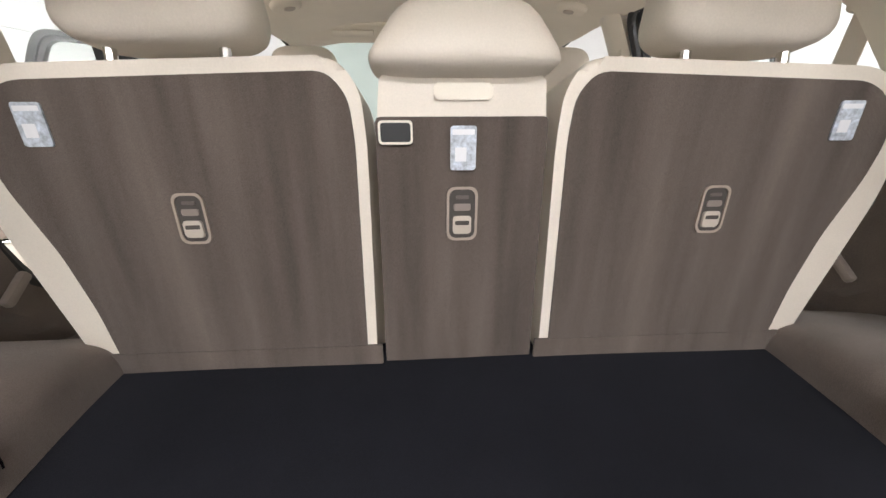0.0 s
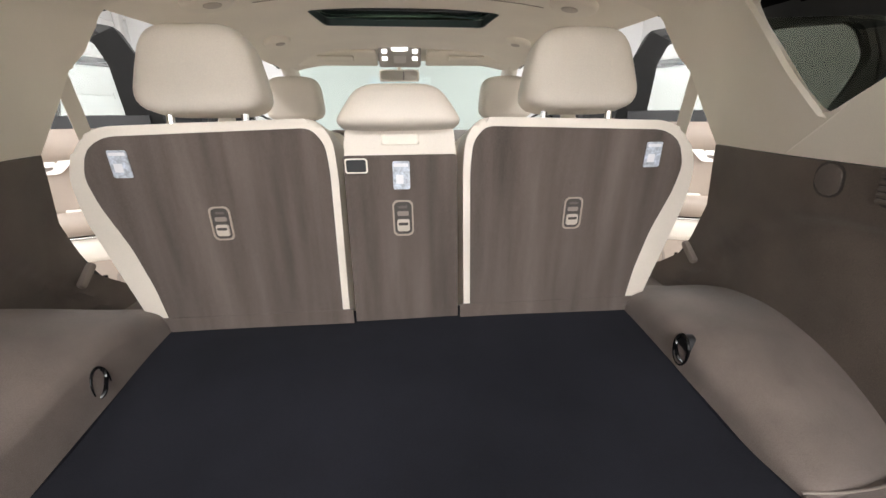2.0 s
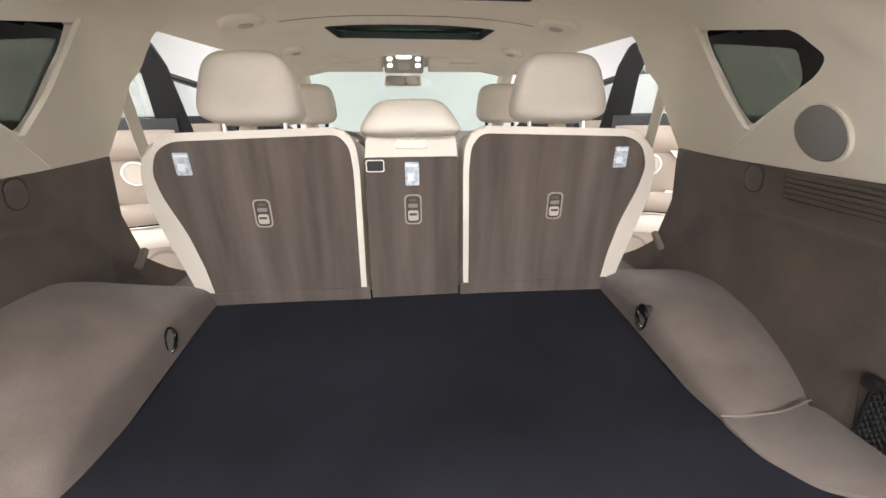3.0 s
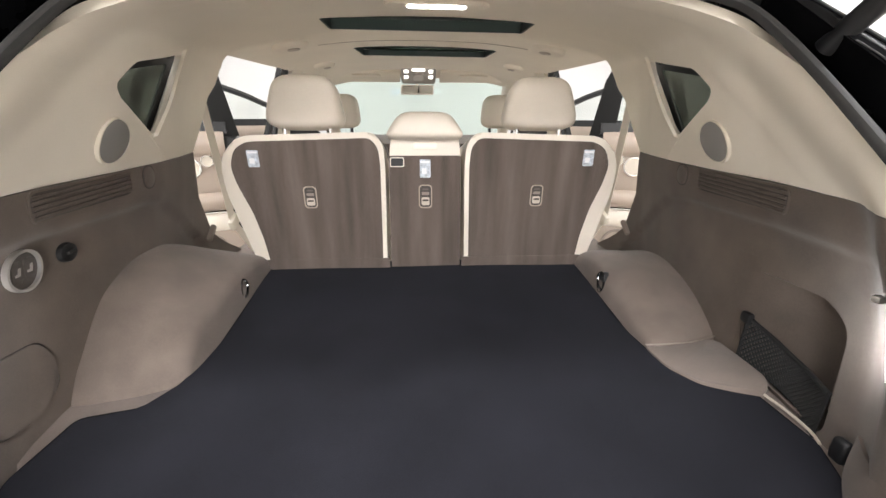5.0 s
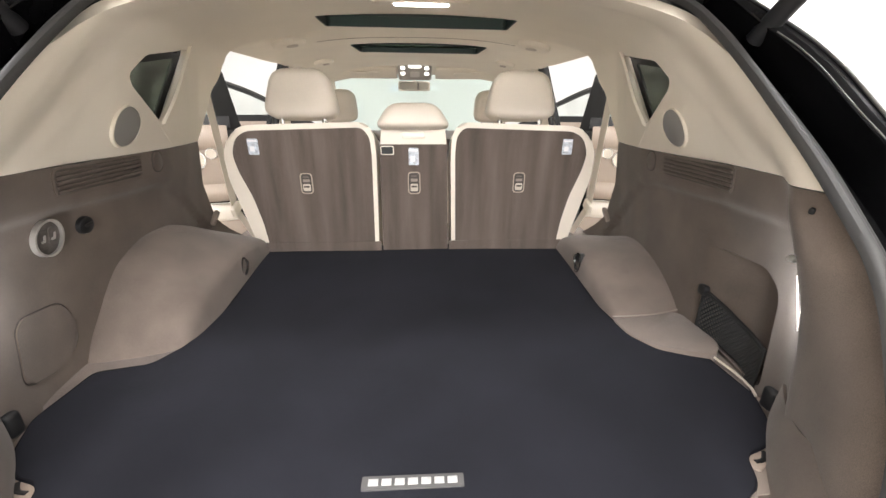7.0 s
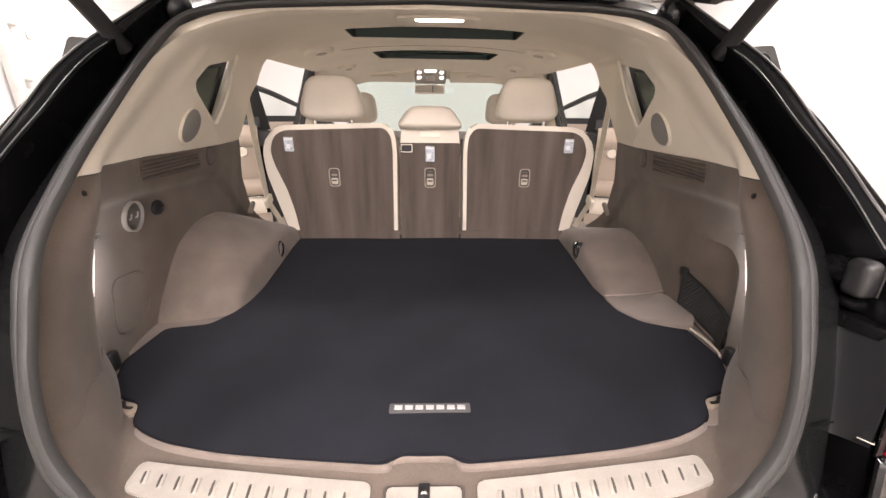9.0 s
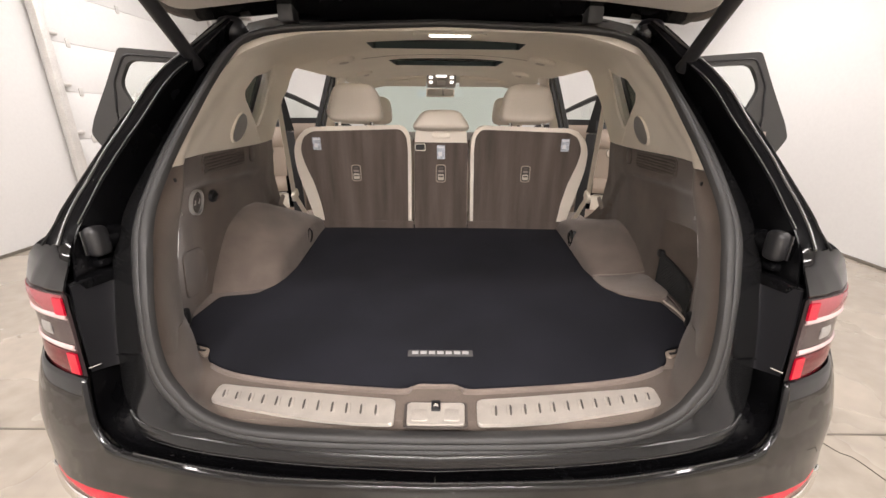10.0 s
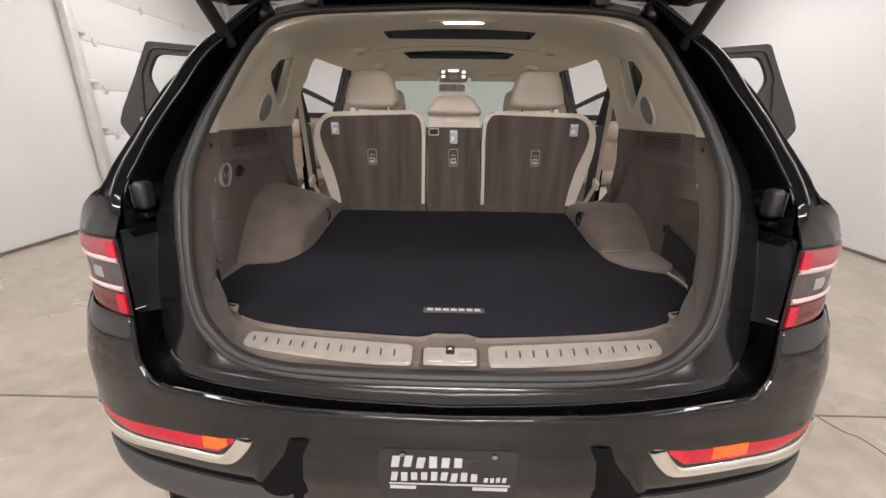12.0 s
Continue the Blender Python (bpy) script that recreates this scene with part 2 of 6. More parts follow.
def sheet(fn, nu, nv, thick=0.0, flip=False, loop_u=False):
    """A surface fn(u, v), u and v from 0 to 1, given thickness along its normals."""
    P = np.array([[tuple(fn(i / nu, j / nv)) for j in range(nv + 1)] for i in range(nu + 1)], float)
    bm = bmesh.new()
    layers = [P]
    if thick:
        du, dv = np.gradient(P, axis=0), np.gradient(P, axis=1)
        N = np.cross(du, dv)
        N /= np.maximum(np.linalg.norm(N, axis=2, keepdims=True), 1e-9)
        layers.append(P + N * (-thick if flip else thick))
    V = [[[bm.verts.new(L[i, j]) for j in range(nv + 1)] for i in range(nu + 1)] for L in layers]
    for L in V:
        for i in range(nu):
            for j in range(nv):
                bm.faces.new((L[i][j], L[i + 1][j], L[i + 1][j + 1], L[i][j + 1]))
    if thick:
        A, B = V
        for i in range(nu):
            for j in (0, nv):
                bm.faces.new((A[i][j], A[i + 1][j], B[i + 1][j], B[i][j]))
        for j in range(nv):
            for i in (0, nu):
                bm.faces.new((A[i][j], A[i][j + 1], B[i][j + 1], B[i][j]))
    return bm


def loft(rows, nu, nv, thick=0.004, flip=False):
    """A skin drawn over matched lines: smooth along them and across them."""
    lines = [smooth(r, nu + 1) for r in rows]
    grid = [smooth([ln[i] for ln in lines], nv + 1) for i in range(nu + 1)]
    return sheet(lambda u, v: grid[round(u * nu)][round(v * nv)], nu, nv, thick, flip)


def tube(pts, r, seg=8, closed=False, flat=1.0, up=(0, 0, 1)):
    """A bar of round or flattened section along pts."""
    P = [Vector(p) for p in pts]
    n = len(P)
    bm = bmesh.new()
    rings = []
    for i in range(n):
        a, b = (P[i - 1], P[(i + 1) % n]) if closed else (P[max(i - 1, 0)], P[min(i + 1, n - 1)])
        t = (b - a).normalized()
        s = t.cross(Vector(up))
        s = s.normalized() if s.length > 1e-4 else t.orthogonal().normalized()
        q = s.cross(t).normalized()
        rings.append([bm.verts.new(P[i] + (s * math.cos(2 * math.pi * k / seg) + q * flat * math.sin(2 * math.pi * k / seg)) * r) for k in range(seg)])
    for i in range(n if closed else n - 1):
        A, B = rings[i], rings[(i + 1) % n]
        for k in range(seg):
            bm.faces.new((A[k], A[(k + 1) % seg], B[(k + 1) % seg], B[k]))
    if not closed:
        bm.faces.new(rings[0])
        bm.faces.new(rings[-1])
    return bm


def rbox(c, s, bevel=0.01, seg=2, m=None):
    """A block with rounded edges: centre, size."""
    bm = bmesh.new()
    bmesh.ops.create_cube(bm, size=1)
    bmesh.ops.scale(bm, vec=s, verts=bm.verts)
    if bevel:
        bmesh.ops.bevel(bm, geom=bm.edges[:], offset=min(bevel, min(s) * 0.45), segments=seg, affect="EDGES", profile=0.5)
    bmesh.ops.transform(bm, matrix=m if m else Matrix.Translation(c), verts=bm.verts)
    return bm


def prism(poly, fn, d0, d1, bevel=0.0, seg=2):
    """A polygon (a, b) drawn out from depth d0 to d1; fn(a, b, d) gives the place."""
    bm = bmesh.new()
    A = [bm.verts.new((a, b, 0)) for a, b in poly]
    B = [bm.verts.new((a, b, 1)) for a, b in poly]
    n = len(poly)
    bm.faces.new(A)
    top = bm.faces.new(B)
    for i in range(n):
        bm.faces.new((A[i], A[(i + 1) % n], B[(i + 1) % n], B[i]))
    for v in bm.verts:
        v.co.z = d1 if v.co.z > 0.5 else d0
    if bevel:
        bmesh.ops.bevel(bm, geom=list(top.edges), offset=bevel, segments=seg, affect="EDGES", profile=0.5)
    bmesh.ops.triangulate(bm, faces=[f for f in bm.faces if len(f.verts) > 4])
    for v in bm.verts:
        v.co = Vector(fn(*v.co))
    return bm


def ring(outer, inner, fn, d0, d1):
    """A frame between two outlines of as many corners."""
    bm = bmesh.new()
    n = len(outer)
    V = [[bm.verts.new(fn(a, b, d)) for a, b in L] for d in (d0, d1) for L in (outer, inner)]
    oa, ia, ob, ib = V
    for i in range(n):
        j = (i + 1) % n
        for q in ((oa[i], oa[j], ia[j], ia[i]), (ob[i], ob[j], ib[j], ib[i]), (oa[i], oa[j], ob[j], ob[i]), (ia[i], ia[j], ib[j], ib[i])):
            bm.faces.new(q)
    return bm


def rounded(w, h, r, n=5):
    """Outline of a rounded rectangle about the origin."""
    out = []
    for cx, cy, a0 in ((w / 2 - r, h / 2 - r, 0), (-w / 2 + r, h / 2 - r, 90), (-w / 2 + r, -h / 2 + r, 180), (w / 2 - r, -h / 2 + r, 270)):
        out += [(cx + r * math.cos(radians(a0 + 90 * k / n)), cy + r * math.sin(radians(a0 + 90 * k / n))) for k in range(n + 1)]
    return out


def oval(w, h, n=28):
    return [(w / 2 * math.cos(2 * math.pi * k / n), h / 2 * math.sin(2 * math.pi * k / n)) for k in range(n)]


def rounded_poly(pts, r, n=5):
    """Rounds the corners of a polygon."""
    P = [Vector((*p, 0)) for p in pts]
    out = []
    for i, p in enumerate(P):
        a, b = P[i - 1] - p, P[(i + 1) % len(P)] - p
        d = min(r, a.length * 0.45, b.length * 0.45)
        s, e = p + a.normalized() * d, p + b.normalized() * d
        for k in range(n + 1):
            f = k / n
            q = s * (1 - f) ** 2 + p * 2 * f * (1 - f) + e * f * f
            out.append((q.x, q.y))
    return out


def cut(ob, bms):
    """Cuts the solids in bms out of ob's mesh for good."""
    for bm in bms:
        bmesh.ops.recalc_face_normals(bm, faces=bm.faces)
        me = bpy.data.meshes.new("cutter")
        bm.to_mesh(me)
        bm.free()
        tool = new("cutter", me)
        mod = ob.modifiers.new("cut", "BOOLEAN")
        mod.object, mod.operation, mod.solver = tool, "DIFFERENCE", "EXACT"
        bpy.context.view_layer.update()
        got = bpy.data.meshes.new_from_object(ob.evaluated_get(bpy.context.evaluated_depsgraph_get()))
        ob.modifiers.remove(mod)
        ob.data = got
        bpy.data.objects.remove(tool)
        got.shade_smooth()
        got.set_sharp_from_angle(angle=radians(38))
    return ob


def world_xyz(a, b, d):
    return (a, b, d)


# ---- garage ----
GX0, GX1, GY0, GY1 = -4.4, 4.25, -4.5, 8.0
part("floor", rbox(((GX0 + GX1) / 2, (GY0 + GY1) / 2, -0.1), (GX1 - GX0, GY1 - GY0, 0.2), 0), M_GARAGE_FLOOR)
tagged(bpy.data.objects["floor"], "sealed beige concrete garage floor with saw joints", "floor", kind="structure")
for name, c, s in (("wall_west", (GX0 - 0.1, (GY0 + GY1) / 2, CEIL / 2), (0.2, GY1 - GY0, CEIL)), ("wall_east", (GX1 + 0.1, (GY0 + GY1) / 2, CEIL / 2), (0.2, GY1 - GY0, CEIL)),
                   ("wall_north", ((GX0 + GX1) / 2, GY1 + 0.1, CEIL / 2), (GX1 - GX0, 0.2, CEIL)), ("wall_south", ((GX0 + GX1) / 2, GY0 - 0.1, CEIL / 2), (GX1 - GX0, 0.2, CEIL)),
                   ("ceiling", ((GX0 + GX1) / 2, (GY0 + GY1) / 2, CEIL + 0.1), (GX1 - GX0 + 0.4, GY1 - GY0 + 0.4, 0.2))):
    tagged(part(name, rbox(c, s, 0), M_GARAGE_WALL), "plain white painted garage " + name.split("_")[0], name.split("_")[0], kind="structure")
tagged(part("trim", rbox(((GX0 + GX1) / 2, 0.9, 0.002), (GX1 - GX0, 0.008, 0.004), 0), M_JOINT), "dark saw joint in the concrete floor", "floor joint", kind="structure")
tagged(part("trim", tube(smooth([(1.72, 0.9, 0.002), (1.76, 0.8, 0.002), (1.80, 0.76, 0.002), (1.83, 0.62, 0.002), (1.88, 0.58, 0.002), (1.90, 0.45, 0.002), (1.99, 0.3, 0.002), (2.0, 0.1, 0.002)], 60), 0.0022, 5), M_JOINT), "hairline crack in the concrete floor", "floor crack", kind="structure")
for x in (GX0 + 0.01, GX1 - 0.01):
    tagged(part("baseboard", rbox((x, (GY0 + GY1) / 2, 0.015), (0.02, GY1 - GY0, 0.03), 0.004), M_JOINT), "dark strip along the foot of the wall", "baseboard", kind="structure")

# Bodies for the added ceiling lamps; none of them is in view.
for lx in (-2.7, 2.7):
    for ly in (-1.6, 1.6, 4.8):
        lamp = empty("added_ceiling_light", "lit white strip light added on the garage ceiling, out of view", "ceiling light", "garage ceiling lights", place=(lx, ly, CEIL))
        under(part("frame", rbox((lx, ly, CEIL - 0.025), (0.32, 2.3, 0.05), 0.008), M_WHITE), lamp)
        under(part("diffuser", rbox((lx, ly, CEIL - 0.055), (0.26, 2.2, 0.02), 0.006), M_PANEL_LIGHT), lamp)
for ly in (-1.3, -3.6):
    lamp = empty("added_ceiling_light", "lit white strip light added on the garage ceiling, out of view", "ceiling light", "garage ceiling lights", place=(0, ly, CEIL))
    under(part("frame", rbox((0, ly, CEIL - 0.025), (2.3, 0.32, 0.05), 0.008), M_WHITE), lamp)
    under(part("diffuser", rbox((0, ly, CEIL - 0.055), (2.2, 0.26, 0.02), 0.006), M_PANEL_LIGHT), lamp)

# sectional door in the west wall
gate = empty("garage_door", "white sectional garage door with steel hinges and rollers", "garage door", place=(GX0, 5.8, 0))
for k in range(6):
    under(part("panel", rbox((GX0 + 0.03, 5.95, 0.02 + 0.53 * k + 0.262), (0.05, 3.3, 0.526), 0.003), M_GARAGE_WALL), gate)
    for y in (4.5, 5.4, 6.3, 7.2):
        under(part("hinge", rbox((GX0 + 0.062, y, 0.02 + 0.53 * (k + 1)), (0.014, 0.05, 0.09), 0.004), M_TRACK), gate)
for y in (4.2, 7.68):
    under(part("track", rbox((GX0 + 0.07, y, 1.7), (0.09, 0.1, 3.4), 0.012), M_TRACK), gate)
    for k in range(7):
        under(part("roller", tube([(GX0 + 0.08, y + 0.05, 0.1 + 0.53 * k), (GX0 + 0.08, y + 0.15, 0.1 + 0.53 * k)], 0.03, 10), M_TRACK), gate)

# ---- the car: y runs towards its front, the load sill stands at y = 0.1 ----
MAT_Z = 0.80
REAR = [(0.30, 0.06), (0.72, 0.10), (0.79, 0.13), (1.0, 0.19), (1.15, 0.28), (1.35, 0.49), (1.53, 0.69), (1.75, 0.96)]
OPEN_X = [(0.735, 0.0), (0.742, 0.23), (0.757, 0.44), (0.79, 0.535), (0.85, 0.585), (0.96, 0.618), (1.09, 0.645), (1.18, 0.662), (1.27, 0.672), (1.42, 0.664), (1.54, 0.597), (1.605, 0.53), (1.64, 0.34), (1.655, 0.0)]
WALL_X = [(0.13, 0.60), (0.25, 0.63), (0.35, 0.652), (0.44, 0.665), (0.47, 0.68), (0.51, 0.73), (0.56, 0.76), (0.67, 0.778), (0.8, 0.797), (1.0, 0.795), (1.2, 0.805), (1.36, 0.83), (1.5, 0.865), (1.7, 0.88), (2.1, 0.88)]
FRONT_EDGE = [(0.78, 1.82), (0.86, 1.68), (0.94, 1.57), (1.1, 1.51), (1.27, 1.51), (1.47, 1.63), (1.55, 1.76), (1.64, 1.95), (1.7, 2.05)]
RIDGE = [(0.8, 0.088), (0.98, 0.066), (1.06, 0.05), (1.14, 0.024), (1.22, -0.008)]
TAPER = [(1.1, 0.0), (1.27, 0.02), (1.35, 0.062), (1.45, 0.10), (1.55, 0.14), (1.62, 0.20), (1.68, 0.29)]
CREASE = [(0.5, 1.188), (0.9, 1.18), (1.11, 1.176), (1.2, 1.16), (1.3, 1.10), (1.45, 0.975), (1.7, 0.7)]
ROOF_Z = [(0.80, 1.645), (1.0, 1.682), (1.2, 1.705), (1.5, 1.722), (2.3, 1.727), (2.7, 1.71), (2.95, 1.685), (3.1, 1.65)]


def rear_y(z):
    return curve(REAR, z)


def wall_x(y, z):
    g = curve([(0.9, 1.0), (1.4, 0.42), (2.0, 0.6)], y)
    hollow = min(max((curve(CREASE, y) - z) / 0.025, 0), 1)
    return curve(WALL_X, y + curve(RIDGE, z)) - curve(TAPER, z) * g + 0.016 * hollow * hollow * (3 - 2 * hollow) * min(max((y - 0.5) / 0.12, 0), 1)


def side_xyz(s, v, z):
    """A place on the inner side of the load space: v from the tail opening to the front edge."""
    y0, y1 = rear_y(z) + 0.012, curve(FRONT_EDGE, z)
    y = y0 + (y1 - y0) * v
    ox = curve([(b, a) for b, a in OPEN_X], z) - 0.012
    f = min(max((y - y0) / 0.2, 0), 1)
    f = f * f * (3 - 2 * f)
    return (s * (ox + (max(wall_x(y, z), ox) - ox) * f), y, z)


car = empty("car", "black sport utility car with open tailgate and four open doors", "car", place=(0, 1.9, 0))


def cpart(name, bm, mat, label="", parent=None, sharp=38):
    ob = part(name, bm, mat, None, label, sharp)
    if parent is None or parent is car:
        return under(ob, car)
    ob.parent = parent
    ob.matrix_parent_inverse = parent.matrix_world.inverted()
    return ob


def sub(name, bm, mat, parent, label="", sharp=38):
    """A piece of a part; the part itself sits at the world's origin under the car."""
    ob = part(name, bm, mat, None, label, sharp)
    ob.parent = parent
    return ob


QUARTER = [(1.40, 1.585), (1.02, 1.522), (0.955, 1.47), (0.975, 1.443), (1.155, 1.345)]
ROLL = [(1.27, 0.70), (1.38, 0.815), (1.483, 0.93), (1.538, 1.0), (1.6, 1.09), (1.7, 1.3)]
TAIL_ARCH = [(0.662, 1.27), (0.655, 1.38), (0.632, 1.5), (0.600, 1.578), (0.44, 1.638), (0.2, 1.650), (0, 1.654)]


# wheel housings, left then right: (y, z) along the wall and along the inner edge
ARCH_WALL = ([(0.725, 0.765), (0.764, 0.832), (0.808, 0.883), (0.855, 0.936), (0.91, 0.981), (0.996, 1.012), (1.085, 1.02), (1.193, 1.008), (1.31, 0.955), (1.45, 0.868), (1.62, 0.755)],
             [(0.868, 0.765), (0.898, 0.812), (0.942, 0.848), (1.0, 0.88), (1.06, 0.904), (1.12, 0.919), (1.19, 0.925), (1.28, 0.917), (1.40, 0.885), (1.50, 0.845), (1.68, 0.755)])
ARCH_EDGE = ([(0.785, 0.765), (0.80, 0.815), (0.83, 0.852), (0.87, 0.882), (0.92, 0.908), (1.0, 0.918), (1.09, 0.931), (1.19, 0.938), (1.30, 0.922), (1.44, 0.87), (1.58, 0.80)],
             [(0.842, 0.765), (0.856, 0.803), (0.886, 0.826), (0.94, 0.845), (1.0, 0.860), (1.08, 0.880), (1.17, 0.902), (1.28, 0.905), (1.38, 0.885), (1.48, 0.85), (1.62, 0.80)])


def arch(y):
    """Half the cross-section over the load space at y, from the belt line to the roof's middle."""
    rz, xs = curve(ROOF_Z, y), wall_x(y, 1.5)
    return [(wall_x(y, 1.27), 1.27), (wall_x(y, 1.38), 1.38), (xs, 1.5), (xs - 0.055, 1.5 + 0.58 * (rz - 1.5)), (0.44, rz - 0.022), (0.2, rz - 0.004), (0, rz)]


def vault(u, v):
    """Cream lining over the load space: u across from side to side, v from the tail forwards."""
    s, w = (-1, 2 * u) if u < 0.5 else (1, 2 - 2 * u)
    k = w * 6
    i = min(int(k), 5)
    f = k - i
    def on(pts):
        q = [Vector((*pts[min(max(n, 0), 6)], 0)) if n <= 6 else Vector((-pts[12 - n][0], pts[12 - n][1], 0)) for n in (i - 1, i, i + 1, i + 2)]
        return 0.5 * (2 * q[1] + (q[2] - q[0]) * f + (2 * q[0] - 5 * q[1] + 4 * q[2] - q[3]) * f * f + (3 * q[1] - q[0] - 3 * q[2] + q[3]) * f ** 3)
    a = on(TAIL_ARCH)
    y0 = rear_y(a.y) + 0.01 + 0.035 * min(max((a.y - 1.48) / 0.08, 0), 1)
    y1 = curve([(1.27, 1.51), (1.47, 1.63), (1.55, 1.74), (1.8, 1.75)], a.y)
    y = y0 + (y1 - y0) * v ** 1.2
    b = on(arch(y))
    g = min(max((y - y0) / 0.2, 0), 1)
    g = g * g * (3 - 2 * g)
    p = a.lerp(b, g)
    k = min(max((curve(ROLL, p.y) - y) / 0.035, 0), 1) * min(max((1.6 - p.y) / 0.06, 0), 1) * min(max((y - y0 - 0.01) / 0.1, 0), 1)
    return (s * (p.x - 0.004 * k * k * (3 - 2 * k)), y, p.y)


upper = cpart("upper_lining", sheet(vault, 120, 64, 0.018, flip=False), M_CREAM_PLASTIC, "cream upper lining round the quarter windows")
cut(upper, [prism(rounded_poly(QUARTER, 0.03), lambda a, b, d: (d, a, b), x0, x0 + 0.5) for x0 in (-1.05, 0.55)])
for s in (-1, 1):
    # lower taupe lining
    lower = cpart("side_lining", sheet(lambda u, v: side_xyz(s, u ** 1.3, 0.765 + (1.268 - 0.765) * v), 70, 60, 0.02, flip=s < 0), M_TAUPE, "taupe side lining of the load space")
    # dark glass of the quarter window
    big = rounded_poly([(1.55, 1.618), (1.10, 1.55), (0.97, 1.475), (0.985, 1.40), (1.16, 1.33), (1.28, 1.322)], 0.02)
    glass_xyz = lambda a, b, d: (s * (d - 0.1 * max(1.1 - a, 0)), a, b)
    qw = cpart("quarter_window", prism(big, glass_xyz, 0.858, 0.862), M_PRIVACY, "dark privacy glass quarter window")
    sub("window_frame", ring(big, rounded_poly([(1.455, 1.562), (1.175, 1.512), (1.14, 1.445), (1.17, 1.385), (1.205, 1.345), (1.253, 1.343)], 0.02), glass_xyz, 0.853, 0.858), M_BLACK, qw)
    hem = [((1.40, 1.590), (1.555, 1.62)), ((1.32, 1.510), (1.465, 1.522)), ((1.235, 1.425), (1.37, 1.420)), ((1.150, 1.340), (1.277, 1.320))]
    sub("window_reveal", loft([[(s * (wall_x(a + 0.014, b + 0.010) - 0.0015), a + 0.014, b + 0.010) for (a, b), q in hem], [(s * (wall_x(a, b) + 0.001), a, b) for (a, b), q in hem], [(s * 0.80, p[0] + 0.5 * (q[0] - p[0]), p[1] + 0.5 * (q[1] - p[1])) for p, q in hem], [(s * 0.862, a - 0.004, b - 0.002) for p, (a, b) in hem]], 16, 8, 0.004, flip=s < 0), M_CREAM_PLASTIC, qw, "cream window reveal")
    sub("window_seal", tube([(s * 0.852, 1.547 - 0.272 * k / 12, 1.614 - 0.292 * k / 12) for k in range(13)], 0.011, 8), M_BLACK, qw)
    # speaker
    def on_wall(a, b, d):
        x, y, z = wall_x(a, b), a, b
        return (s * (x - d), y, z)
    spk = cpart("speaker_grille", prism([(0.965 + a, 1.345 + b) for a, b in oval(0.106, 0.10)], on_wall, -0.01, 0.007, 0.004), M_GRILLE, "round grey metal speaker grille")
    sub("rim", ring([(0.965 + a, 1.345 + b) for a, b in oval(0.114, 0.108)], [(0.965 + a, 1.345 + b) for a, b in oval(0.1065, 0.1005)], on_wall, -0.01, 0.0075), M_CREAM_PLASTIC, spk)
    cpart("trim_seam", tube([on_wall(1.105 + 0.14 * t / 10, 1.366 - 0.095 * t / 10, 0.0) for t in range(11)], 0.0016, 6), M_CREAM_PLASTIC, "seam between the window lining and the pillar lining")
    # louvred vent and oval plug
    # Flush backing; the shade between the slats is in its dark colour.
    vent = cpart("vent", prism([(0.898 + a, 1.234 + b) for a, b in rounded(0.305, 0.062, 0.02)], on_wall, -0.01, 0.002), M_VENT, "taupe louvred air vent")
    sub("vent_frame", ring([(0.898 + a, 1.234 + b) for a, b in rounded(0.309, 0.066, 0.022)], [(0.898 + a, 1.234 + b) for a, b in rounded(0.297, 0.055, 0.018)], on_wall, -0.01, 0.003), M_TAUPE, vent)
    for k in range(5):
        zc = 1.213 + k * 0.0105
        sub("slat", tube([on_wall(0.752 + 0.292 * t / 8, zc - 0.003 + 0.006 * t / 8, 0.003) for t in range(9)], 0.0041, 6), M_SLAT, vent)
    cpart("plug_groove", ring([(1.133 + a, 1.236 + b) for a, b in rounded(0.058, 0.066, 0.026)], [(1.133 + a, 1.236 + b) for a, b in rounded(0.05, 0.058, 0.022)], on_wall, -0.01, 0.0015), M_VENT)
    cpart("oval_plug", prism([(1.133 + a, 1.236 + b) for a, b in rounded(0.05, 0.058, 0.022)], on_wall, -0.01, 0.004, 0.004), M_SLAT, "oval brown cover plug")
    # coat hook, tie-down lamp hook
    cpart("hook", rbox((s * 0.660, 0.434, 1.238), (0.014, 0.011, 0.012), 0.004), M_BLACK, "small dark hook hole")
    cpart("bag_hook", rbox((s * 0.694, 0.475, 1.14), (0.016, 0.015, 0.012), 0.004), M_SATIN, "small chrome bag hook")
    cpart("strap_hook", rbox((0, 0, 0), (0.02, 0.075, 0.022), 0.008, m=Matrix.Translation((s * 0.85, 1.515, 0.955)) @ Matrix.Rotation(radians(38), 4, "X")), M_TAN_DARK, "taupe belt guide clip")
    # wheel housing: line on the wall, line of the inner edge
    on_side = ARCH_WALL[s > 0]
    inner = ARCH_EDGE[s > 0]
    rows = [[] for _ in range(9)]
    for (wy, wz), (iy, iz) in zip(on_side, inner):
        low = max(iz - 0.03, 0.763)
        for row, (x, f, up) in zip(rows, ((0.87, 0, 0), (0.80, 0, 0), (0.74, 0.32, 0.007), (0.68, 0.64, 0.009), (0.642, 0.87, 0.006))):
            row.append((s * x, wy + (iy - wy) * f - up * 0.5, wz + (iz - wz) * f + up))
        rows[5].append((s * 0.615, iy, iz - 0.004))
        rows[6].append((s * 0.602, iy + 0.004, max(iz - 0.022, 0.762)))
        rows[7].append((s * 0.597, iy + 0.006, low - 0.02))
        rows[8].append((s * 0.590, iy + 0.008, 0.755))
    hs = cpart("wheel_housing", loft(rows, 60, 40, 0.006, flip=s < 0), M_TAUPE_CARPET, "carpeted taupe wheel housing cover")
